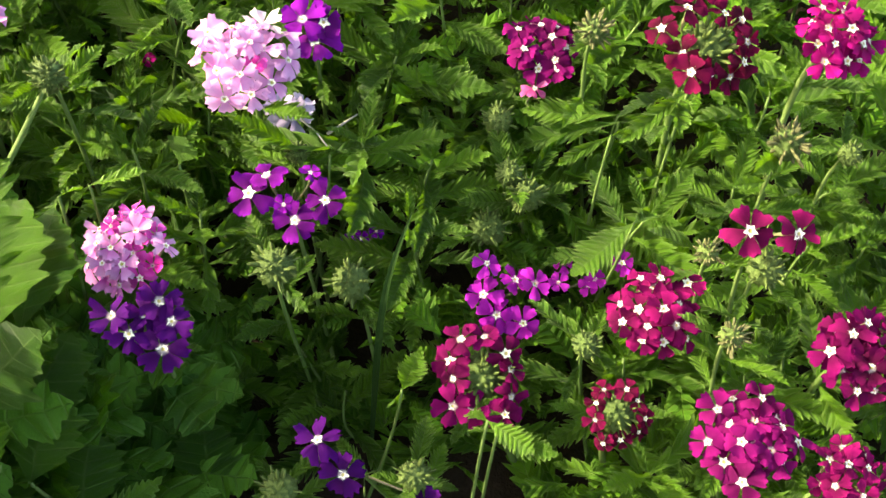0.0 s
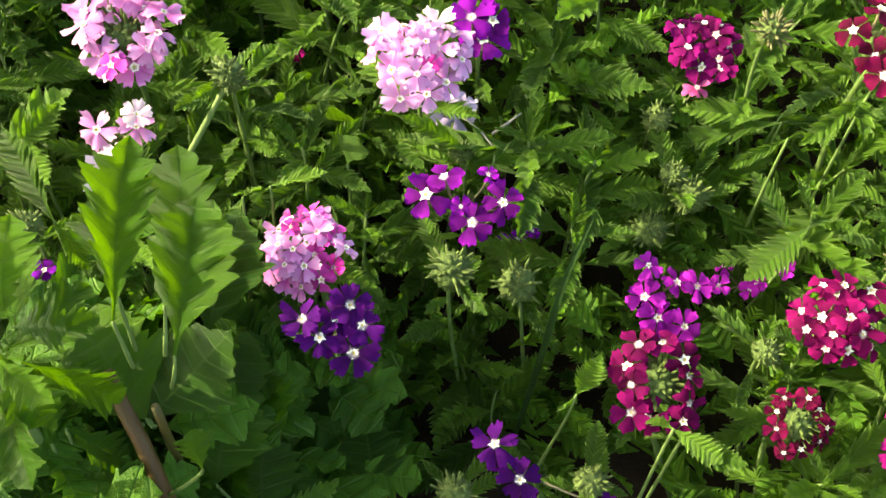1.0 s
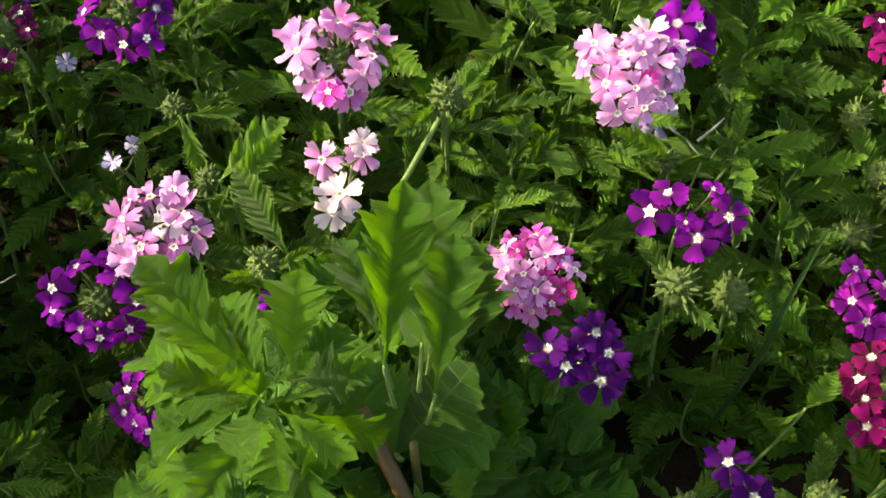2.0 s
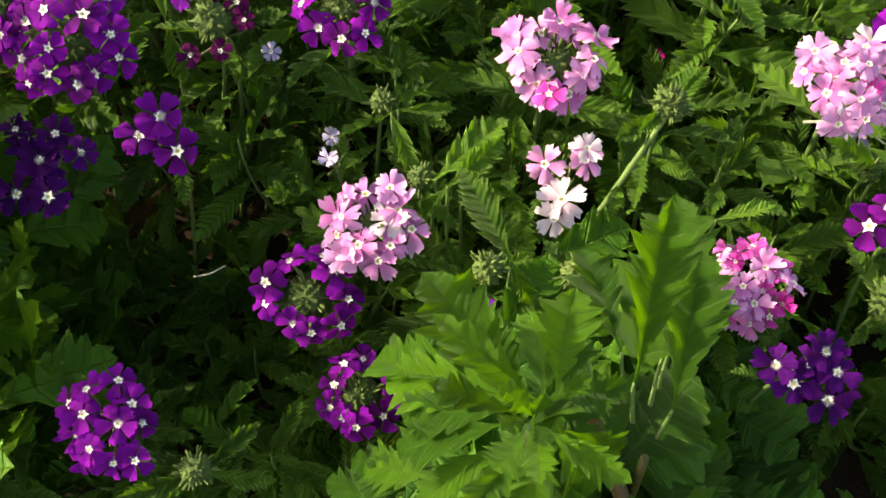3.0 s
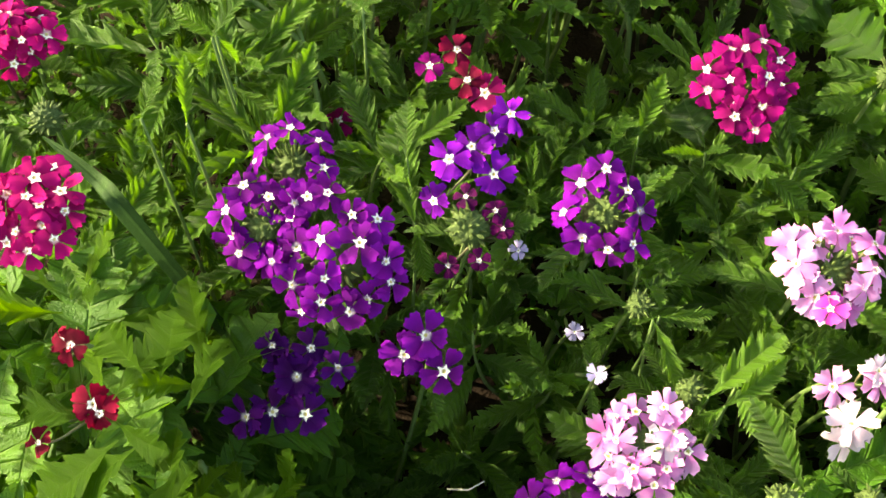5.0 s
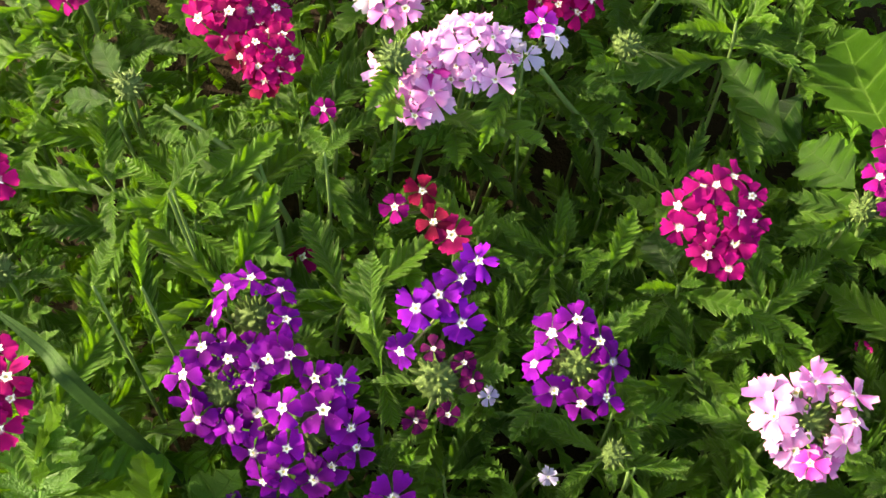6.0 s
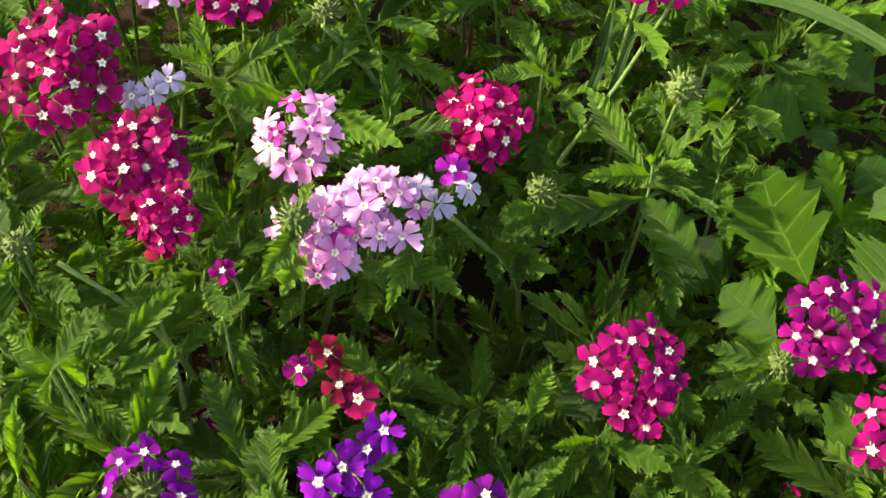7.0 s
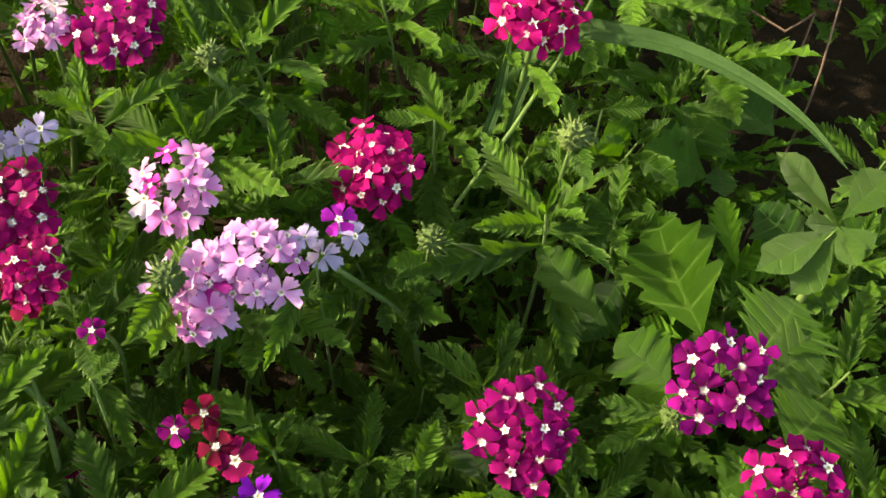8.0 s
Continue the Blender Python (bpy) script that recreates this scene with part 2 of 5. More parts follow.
COLOUR_WORDS = {
    "magenta": "bright magenta", "magenta2": "deep magenta", "magenta3": "magenta-violet", "hotpink": "hot pink", "crimson": "crimson-magenta",
    "crimson2": "crimson-pink", "darkcrimson": "dark wine-red", "violetmag": "purple-magenta", "rose2": "dusty rose", "purple": "rich purple",
    "violet": "shade-darkened blue-violet", "violet2": "bright violet", "violetpink": "pinkish violet", "darkpurple": "withered dark purple", "pink": "candy pink",
    "pinkwhite": "pale pink", "rosepink": "rose and white", "lilacpink": "lilac pink", "hotrose": "rose", "lilac": "faded lilac", "white": "white",
    "red": "scarlet", "darkred": "dark red",
}

# ---- mesh helpers ----


def mesh_of(name, verts, faces, mats, uvs=None, slots=None, smooth=True):
    me = bpy.data.meshes.new(name)
    me.from_pydata(verts, [], faces)
    for m in mats:
        me.materials.append(m)
    if slots is not None:
        me.polygons.foreach_set("material_index", slots)
    if uvs is not None:
        layer = me.uv_layers.new(name="UVMap")
        loops = np.empty(len(me.loops), np.int32)
        me.loops.foreach_get("vertex_index", loops)
        layer.data.foreach_set("uv", np.asarray(uvs, np.float32)[loops].ravel())
    if smooth:
        me.polygons.foreach_set("use_smooth", [True] * len(me.polygons))
    me.update()
    return me


def piece(name, me, parent, m=None, label=""):
    ob = new(name, me)
    ob.parent = parent
    if m is not None:
        ob.matrix_basis = m
    return tagged(ob, label)


def empty(name, where):
    ob = new(name)
    ob.empty_display_size = 0.01
    ob.matrix_basis = Matrix.Translation(where)
    return ob


def axes_matrix(x, y, z, where):
    return Matrix(((x.x, y.x, z.x, where.x), (x.y, y.y, z.y, where.y), (x.z, y.z, z.z, where.z), (0, 0, 0, 1)))


def facing(axis, where, spin=0.0, size=1.0):
    z = axis.normalized()
    x = (Vector((1, 0, 0)) - z * z.x).normalized()
    y = z.cross(x)
    return axes_matrix(x, y, z, where) @ Matrix.Rotation(spin, 4, "Z") @ Matrix.Diagonal((size, size, size, 1))


def ground_z(x, y):
    k = min(1.0, max(0.0, (y + 0.5) / 1.3))
    near = min(1.0, max(0.0, 2.0 - 1.25 * max(abs(x - 0.1), abs(y - 0.1))))
    clods = 0.008 * noise.noise((x * 9, y * 9, 0)) + 0.004 * noise.noise((x * 40, y * 40, 3)) + 0.003 * noise.noise((x * 85, y * 85, 7))
    return 0.20 * k * k * (3 - 2 * k) - 0.045 + near * clods


# Margins between one notch and the next: how far along, how deep.
SCALLOP = ((0.0, 1.0), (0.22, 0.42), (0.42, 0.12), (0.62, 0.0), (0.82, 0.55))
COARSE = ((0.0, 1.0), (0.30, 0.42), (0.56, 0.0), (0.80, 0.62))
LOBE = ((0.0, 1.0), (0.16, 0.60), (0.29, 0.30), (0.36, 0.38), (0.50, 0.08), (0.62, 0.0), (0.72, 0.30), (0.80, 0.34), (0.92, 0.80))
SIMPLE_LOBE = ((0.0, 1.0), (0.25, 0.35), (0.52, 0.0), (0.78, 0.42))


def leaf_geometry(teeth, depth, margin, fold=0.3, curl=0.2, cols=2, seed=0, broadest=0.45, blunt=0.75, lean=0.5, quilt=0.0, wave=0.0, bend=0.0, stalk=0.1):
    """A leaf along +y from 0 to 1, up to 0.5 wide either side, its face to +z; its side veins lean to the tip and end in its teeth."""
    rng = random.Random(seed)
    verts, uvs, faces = [], [], []
    power = math.log(0.5) / math.log(broadest)
    rows = [(i, ph, dp) for i in range(teeth) for ph, dp in margin] + [(teeth, 0.0, 0.0)]
    sizes = [[rng.uniform(0.86, 1.12) for _ in range(teeth + 1)] for _ in (0, 1)]
    sway, swell = rng.uniform(0, 6), rng.uniform(2.2, 3.6)
    per = 2 * cols + 1
    for i, ph, dp in rows:
        q = (i + ph) / teeth
        y0 = stalk + (1 - stalk) * q if q > 0 else 0.0
        env = math.sin(math.pi * q ** power) ** blunt if 0 < q < 1 else 0.0
        side_bend = bend * math.sin(q * 3.0)
        for c in range(-cols, cols + 1):
            s = c / cols
            side = 1 if s > 0 else 0
            w = env * (1 - depth * dp) * sizes[side][i]
            w = max(w, 0.035 * (1 - q))
            x = 0.5 * s * w
            y = y0 + lean * abs(x) * (1 - q ** 3)
            z = fold * abs(x) - curl * y * y + quilt * math.cos(2 * math.pi * ph) * abs(s) * env - 0.6 * fold * x * x
            z += wave * math.sin(q * swell * 6.28 + s * 2 + sway) * abs(s) * env
            z += rng.uniform(-0.012, 0.012) * env
            verts.append((x + side_bend, y, z))
            uvs.append((i + ph, 0.5 + 0.5 * s))
    for k in range(len(rows) - 1):
        for c in range(2 * cols):
            a = k * per + c
            faces.append((a, a + 1, a + 1 + per, a + per))
    return verts, uvs, faces


def leaf_set(name, count, material, seed, teeth, curls, **shape):
    out = []
    for i in range(count):
        r = random.Random(seed + 31 * i)
        v, t, f = leaf_geometry(teeth + i % 3 - 1, curl=r.uniform(*curls), seed=seed + i, bend=r.uniform(-0.07, 0.07), **shape)
        out.append(mesh_of(name, v, f, [material], t))
    return out


VERBENA_LEAVES = leaf_set("verbena_leaf", 7, LEAF, 1, 10, (0.05, 0.5), depth=0.40, margin=SCALLOP, fold=0.42, broadest=0.38, blunt=0.75, lean=0.46, quilt=0.022, wave=0.05)
VERBENA_LEAVES += leaf_set("verbena_leaf", 3, LEAF, 101, 7, (0.1, 0.6), depth=0.46, margin=LOBE, fold=0.45, broadest=0.40, blunt=0.75, lean=0.5, quilt=0.014, wave=0.07)
WEED_LEAVES = leaf_set("lobed_leaf", 8, WEED, 20, 6, (0.1, 0.55), depth=0.43, margin=LOBE, fold=0.38, cols=3, broadest=0.55, blunt=0.76, lean=0.50, quilt=0.012, wave=0.05)
YELLOW_LEAVES = leaf_set("lobed_leaf", 8, YELLOW, 40, 5, (0.05, 0.45), depth=0.46, margin=LOBE, fold=0.34, cols=3, broadest=0.56, blunt=0.74, lean=0.55, quilt=0.012, wave=0.035)
TOOTHED_LEAVES = leaf_set("toothed_leaf", 3, TOOTHED, 50, 5, (0.05, 0.2), depth=0.36, margin=COARSE, fold=0.3, cols=3, broadest=0.38, blunt=0.85, lean=0.52, quilt=0.018, wave=0.03)
BROAD_LEAVES = leaf_set("broad_leaf", 5, BROAD, 60, 6, (0.05, 0.35), depth=0.20, margin=COARSE, fold=0.25, cols=3, broadest=0.38, blunt=0.78, lean=0.36, quilt=0.010, wave=0.06)
SMOOTH_LEAVES = leaf_set("smooth_leaf", 4, SMOOTH, 80, 5, (0.05, 0.3), depth=0.0, margin=COARSE, fold=0.25, cols=3, broadest=0.48, blunt=0.95, lean=0.4, quilt=0.005)
LEAF_KINDS = {"v": VERBENA_LEAVES, "l": WEED_LEAVES, "y": YELLOW_LEAVES, "b": TOOTHED_LEAVES, "t": BROAD_LEAVES, "s": SMOOTH_LEAVES}
dice = random.Random(11)
OPEN_SIDE = Vector((0.0, -0.35, 0.94)).normalized()


def leaf_between(parent, kind, base, tip, width, lift=OPEN_SIDE, name="leaf"):
    """One leaf from base to tip under its plant, face turned to the open side."""
    base, tip = Vector(base), Vector(tip)
    y = tip - base
    size = y.length
    y.normalize()
    z = (lift + Vector((dice.uniform(-0.5, 0.5), dice.uniform(-0.5, 0.5), 0)) * (1.0 if kind == 'v' else 0.5))
    z = (z - y * z.dot(y)).normalized()
    x = y.cross(z)
    m = axes_matrix(x * (width * (0.84 if kind == 'l' else 0.9 if kind == 'y' else 0.95 if kind == 'v' else 1.15)), y * size, z * (0.6 * size), base)
    return piece(name, dice.choice(LEAF_KINDS[kind]), parent, Matrix.Translation(-parent.location) @ m)


def tube(name, points, radius, end_radius, material, sides=7, parent=None, origin=None, bumps=0.0):
    pts = [Vector(p) for p in points]
    verts, faces = [], []
    last = len(pts) - 1
    for i, p in enumerate(pts):
        d = (pts[min(last, i + 1)] - pts[max(0, i - 1)]).normalized()
        side = d.cross(Vector((0.3, 1, 0.2))).normalized()
        other = d.cross(side)
        r = radius + (end_radius - radius) * i / last
        r *= 1 + bumps * math.sin(i * 2.4)
        for k in range(sides):
            a = 2 * math.pi * k / sides
            verts.append(p - origin + (side * math.cos(a) + other * math.sin(a)) * r if origin else p + (side * math.cos(a) + other * math.sin(a)) * r)
    for i in range(last):
        for k in range(sides):
            a, b = i * sides + k, i * sides + (k + 1) % sides
            faces.append((a, b, b + sides, a + sides))
    faces.append(tuple(range(sides - 1, -1, -1)))
    faces.append(tuple(range(last * sides, last * sides + sides)))
    return mesh_of(name, [tuple(v) for v in verts], faces, [material])


def curve_points(a, b, bow, n=9):
    """Points from a to b that leave a along bow."""
    a, b, bow = Vector(a), Vector(b), Vector(bow)
    mid = a + bow
    return [a * (1 - t) ** 2 + mid * (2 * t * (1 - t)) + b * (t * t) for t in (i / (n - 1) for i in range(n))]


# ---- florets, eyes, calyces ----


def floret_geometry(seed, gape, loose=False):
    """Five notched, ruffled petals on a tube; radius 1, its face to +z."""
    rng = random.Random(seed)
    verts, uvs, faces, slots = [], [], [], []
    rows = ((0.07, 0.07), (0.30, 0.17), (0.54, 0.32), (0.76, 0.42), (0.90, 0.40), (0.98, 0.27))
    rim = (0.90, 1.02, 0.91, 1.02, 0.90)
    if loose:
        rows = ((0.07, 0.07), (0.30, 0.18), (0.54, 0.32), (0.76, 0.41), (0.90, 0.41), (0.98, 0.29))
        rim = (0.90, 1.05, 0.84, 1.05, 0.90)
    ruffle = 0.11 if loose else 0.07
    for p in range(5):
        ang = 2 * math.pi * p / 5 + rng.uniform(-0.11, 0.11)
        long, bend, roll = rng.uniform(0.84, 1.10), rng.uniform(-0.12, 0.42), rng.uniform(-0.36, 0.36)
        if loose:
            bend, roll = rng.uniform(-0.2, 0.55), roll * 1.3
        cup, sway = rng.uniform(-0.16, 0.22), rng.uniform(0, 6.28)
        ca, sa = math.cos(ang), math.sin(ang)
        first = len(verts)
        for j, (r, hw) in enumerate(rows):
            for c in range(-2, 3):
                s = c / 2
                rr = r * long
                if j == 5:
                    rr = rim[c + 2] * long * rng.uniform(0.97, 1.03)
                if j == 4 and c == 0:
                    rr *= 0.96
                x, y = rr, hw * s
                z = gape * rr - bend * rr * rr * 1.3 - cup * s * s * rr + roll * s * rr * rr + 0.012 * p
                z += ruffle * math.sin(s * 3.6 + sway + r * 2) * rr * rr * (1 if j > 1 else 0)
                z += rng.uniform(-0.03, 0.03) * (j > 2)
                verts.append((x * ca - y * sa, x * sa + y * ca, z))
                uvs.append((rr, 0.5 + 0.5 * s * 0.2 + p * 1.7))
        for j in range(5):
            for c in range(4):
                a = first + j * 5 + c
                faces.append((a, a + 1, a + 6, a + 5))
                slots.append(0)
    first = len(verts)
    for h, r in ((0.02, 0.085), (-0.5, 0.07), (-1.0, 0.10), (-1.5, 0.05)):
        for k in range(5):
            a = 2 * math.pi * k / 5
            verts.append((r * math.cos(a), r * math.sin(a), h))
            uvs.append((0.1, 0.5))
    for j in range(3):
        for k in range(5):
            a, b = first + j * 5 + k, first + j * 5 + (k + 1) % 5
            faces.append((a, a + 5, b + 5, b))
            slots.append(1)
    return verts, uvs, faces, slots


FLORET_SHAPES = [floret_geometry(s, g) for s, g in ((1, 0.02), (2, 0.10), (3, -0.06), (4, 0.18), (5, 0.05), (8, 0.25), (9, -0.12))]
HALF_OPEN = [floret_geometry(s, g) for s, g in ((6, 0.9), (7, 0.7))]
LOOSE = [floret_geometry(s, g, True) for s, g in ((11, 0.02), (12, 0.14), (13, -0.08), (14, 0.25), (15, 0.05), (16, 0.35), (17, -0.15))]
LOOSE_COLOURS = {"pink", "pinkwhite", "rosepink", "lilacpink", "white", "lilac", "violet", "violet2"}
PINK_COLOURS = {"pink", "pinkwhite", "rosepink", "lilacpink", "white", "lilac"}
FLORET_MESHES = {}


def floret_mesh(colour, closed=False):
    key = (colour, closed)
    if key not in FLORET_MESHES:
        FLORET_MESHES[key] = [mesh_of("floret", v, f, [PETAL[colour], TUBE], t, s) for v, t, f, s in (HALF_OPEN if closed else LOOSE if colour in LOOSE_COLOURS else FLORET_SHAPES)]
    return dice.choice(FLORET_MESHES[key])


EYES = []
for i in range(4):
    rng = random.Random(70 + i)
    v, f, s = [(0, 0, -0.1)], [], []
    for k in range(20):
        a = 2 * math.pi * k / 20
        v.append((0.115 * math.cos(a), 0.115 * math.sin(a), 0.055))
    for k in range(20):
        a = 2 * math.pi * k / 20
        r = (0.40 if k % 4 == 0 else 0.21 if k % 4 == 2 else 0.28) * rng.uniform(0.82, 1.15)
        v.append((r * math.cos(a), r * math.sin(a), 0.075))
    for k in range(20):
        n = (k + 1) % 20
        f += [(0, 1 + k, 1 + n), (1 + k, 21 + k, 21 + n, 1 + n)]
        s += [1, 0]
    EYES.append(mesh_of("eye", v, f, [EYE, THROAT], None, s))


PINK_EYES = []
for i in range(4):
    rng = random.Random(80 + i)
    v, f, s = [(0, 0, -0.08)], [], []
    for r, h in ((0.13, 0.055), (0.24, 0.085)):
        for k in range(15):
            a = 2 * math.pi * k / 15
            q = r * (1.25 if k % 3 == 0 else 0.9) * rng.uniform(0.85, 1.15)
            v.append((q * math.cos(a), q * math.sin(a), h))
    for k in range(15):
        n = (k + 1) % 15
        f += [(0, 1 + k, 1 + n), (1 + k, 16 + k, 16 + n, 1 + n)]
        s += [1, 0]
    PINK_EYES.append(mesh_of("eye", v, f, [EYE, THROAT_GREEN], None, s))


def calyx_mesh(seed, material, slim):
    rng = random.Random(seed)
    verts, faces = [], []
    bend = rng.uniform(-0.08, 0.08)
    for h, r in ((0.0, 0.03), (0.35, 0.05), (0.7, 0.085), (0.9, 0.075), (1.0, 0.02)):
        for k in range(5):
            a = 2 * math.pi * k / 5
            verts.append((r * slim * math.cos(a) + bend * h * h, r * slim * math.sin(a), h))
    for j in range(4):
        for k in range(5):
            a, b = j * 5 + k, j * 5 + (k + 1) % 5
            faces.append((a, b, b + 5, a + 5))
    return mesh_of("calyx", verts, faces, [material])


CALYCES = [calyx_mesh(s, CALYX, w) for s, w in ((1, 0.7), (2, 0.85), (3, 1.1))]
DRY_CALYCES = [calyx_mesh(s, CALYX_DRY, w) for s, w in ((4, 0.8), (5, 1.0))]


def bud_core_mesh(seed):
    """A tight round cushion, knobbly with unopened buds."""
    rng = np.random.default_rng(seed)
    k = np.arange(80)
    up = 1 - 1.8 * (k + 0.5) / 80
    knobs = np.c_[np.sqrt(1 - up * up) * np.cos(k * 2.39996), np.sqrt(1 - up * up) * np.sin(k * 2.39996), up] + rng.normal(0, 0.05, (80, 3))
    knobs /= np.linalg.norm(knobs, axis=1)[:, None]
    tall = rng.uniform(0.16, 0.34, 80)
    verts, faces, rows, cols = [], [], 20, 36
    for j in range(rows + 1):
        th = 0.02 + 2.5 * j / rows
        for c in range(cols):
            ph = 2 * math.pi * c / cols
            d = np.array((math.sin(th) * math.cos(ph), math.sin(th) * math.sin(ph), math.cos(th)))
            away = np.arccos(np.clip(knobs @ d, -1, 1))
            near = int(np.argmin(away))
            verts.append(tuple(d * (0.70 + tall[near] * math.exp(-(away[near] / 0.13) ** 2))))
    for j in range(rows):
        for c in range(cols):
            n = (c + 1) % cols
            faces.append((j * cols + c, (j + 1) * cols + c, (j + 1) * cols + n, j * cols + n))
    faces.append(tuple(range(cols)))
    return mesh_of("bud_cushion", verts, faces, [CUSHION])


BUD_CORES = [bud_core_mesh(s) for s in (1, 2, 3)]


def calyces(thing, axis, count, spread, size, thick=1.0, meshes=CALYCES, start=0.15, length=(0.68, 1.08)):
    """Slender calyces that radiate from the thing's origin within a cone about axis, each a part."""
    turn = facing(axis, Vector((0, 0, 0)), dice.uniform(0, 6)).to_3x3()
    for i in range(count):
        th = spread * math.sqrt((i + 0.5) / count)
        ph = i * 2.39996 + dice.uniform(-0.5, 0.5)
        d = turn @ Vector((math.sin(th) * math.cos(ph), math.sin(th) * math.sin(ph), math.cos(th) + dice.uniform(-0.2, 0.2)))
        ln = size * dice.uniform(*length)
        piece("calyx", dice.choice(meshes), thing, facing(d, d.normalized() * (start * ln), dice.uniform(0, 6)) @ Matrix.Diagonal((size * thick, size * thick, ln * (1 - start), 1)))


HEADS = []  # places and sizes that the leafy shoots keep clear of


def stem_with_leaves(thing, top, way, pairs, reach=0.045, radius=0.0018, ahead=0.06, nodes=(0.24, 0.42, 0.60, 0.76)):
    """A stem from under a head to the ground, with opposite leaf pairs."""
    top = Vector(top)
    spread = 0.045 * max(-1.0, min(1.0, (top.x - 0.05) / 0.25))
    foot = Vector((top.x + spread + dice.uniform(-0.012, 0.012), top.y + dice.uniform(0.0, 0.03), 0))
    foot.z = ground_z(foot.x, foot.y) - 0.004
    pts = curve_points(top, foot, -way * ahead, 11)
    piece("stem", tube("stem", pts, radius * 0.85, radius * 1.25, STEM, 7, origin=thing.location, bumps=0.05), thing)
    for k in range(pairs):
        t = nodes[k] + dice.uniform(-0.05, 0.05)
        i = min(9, int(t * 10))
        at = pts[i].lerp(pts[i + 1], t * 10 - i)
        turn = dice.uniform(0, math.pi)
        for sgn in (1, -1):
            ln = reach * dice.uniform(0.6, 1.1)
            d = Vector((math.cos(turn) * sgn, math.sin(turn) * sgn, dice.uniform(0.1, 0.6))).normalized()
            leaf_between(thing, "v", at, at + d * ln, ln * dice.uniform(0.28, 0.40), Vector((0, -0.1, 1)))


def put_floret(thing, colour, where, axis, radius, closed=False):
    local = Vector(where) - thing.location
    spin = dice.uniform(0, 2 * math.pi)
    fl = piece("floret", floret_mesh(colour, closed), thing, facing(axis, local, spin, radius))
    if not closed:
        piece("eye", dice.choice(PINK_EYES if colour in PINK_COLOURS else EYES), fl, Matrix.Rotation(dice.uniform(0, 6), 4, "Z") @ Matrix.Scale(dice.uniform(0.60, 0.84) * (1.1 if colour in PINK_COLOURS else 1.0), 4), "yellow-green throat with white rim" if colour in PINK_COLOURS else "white star-shaped eye")
    return fl


# Florets of a second, paler or rosier tint in a pink head: tint and share.
SECOND_TINT = {"rosepink": (("pinkwhite", 0.35), ("hotrose", 0.30)), "pinkwhite": (("white", 0.07), ("pink", 0.22)), "lilacpink": (("pinkwhite", 0.25), ("hotrose", 0.06)), "pink": (("pinkwhite", 0.3),)}
tint_dice = random.Random(9)


def second_tint(colour):
    for tint, share in SECOND_TINT.get(colour, ()):
        if tint_dice.random() < share:
            return tint
    return colour


def flower(centre, r, colour, outer=10, inner=0, core="", bud=0.0, face=(0.0, -0.42), petal=0.36, spin=0.0, stretch=1.0):
    """A domed verbena head: rings of florets round a core of calyces, on a stem."""
    centre = Vector(centre)
    axis = Vector((face[0] + dice.uniform(-0.06, 0.06), face[1] + dice.uniform(-0.06, 0.06), 1)).normalized()
    ball = r * 0.82
    mid = centre - axis * ball * 0.8
    thing = empty("verbena_flower", mid)
    words = COLOUR_WORDS[colour]
    state = "ring of florets round buds" if bud > 0.35 else "dome of white-eyed florets"
    tagged(thing, f"{words} verbena head, {state}", "flower", "verbena flowers")
    HEADS.append((centre, r))
    frame_m = facing(axis, Vector((0, 0, 0)), radians(spin))
    rings = [(outer - 1, 1.04, 1.0)]
    if inner:
        rings.append((min(inner, 4 + inner // 3), 0.52, 1.0))
    if inner > 4:
        rings.append((1 + (inner > 7), 0.1 if inner < 8 else 0.25, 0.96))
    for which, (count, theta, size) in enumerate(rings):
        for k in range(count):
            th = theta + dice.uniform(-0.26, 0.2)
            ph = 2 * math.pi * (k + dice.uniform(-0.2, 0.2)) / count + which * 0.4
            d = Vector((math.sin(th) * math.cos(ph), math.sin(th) * math.sin(ph) * stretch, math.cos(th)))
            nrm = Vector((math.sin(th * 0.45) * math.cos(ph) + dice.uniform(-0.34, 0.34), math.sin(th * 0.45) * math.sin(ph) + dice.uniform(-0.34, 0.34), math.cos(th * 0.45)))
            d.z = 0.35 + 0.65 * d.z
            d, nrm = frame_m.to_3x3() @ d, frame_m.to_3x3() @ nrm
            young = bool(core) and dice.random() < (0.3 if which else 0.08)
            put_floret(thing, core if young else second_tint(colour), mid + d * (ball * dice.uniform(0.84, 1.16)), nrm, r * petal * size * dice.uniform(0.86, 1.12) * (1.04 if colour in PINK_COLOURS else 1.0) * (0.7 if young else 1), young and dice.random() < 0.3)
    if bud > 0.25:
        piece("bud_cushion", dice.choice(BUD_CORES), thing, facing(axis, axis * ball * 0.28, dice.uniform(0, 6), ball * (0.40 + 0.55 * bud)))
    if bud:
        calyces(thing, axis, int(12 + 62 * bud), 0.25 + 1.0 * bud, ball * 1.04, 0.5, start=0.35)
    else:
        calyces(thing, axis, 5, 0.5, ball * 0.9, 0.6, start=0.3)
    stem_with_leaves(thing, mid, axis, 2)
    return thing


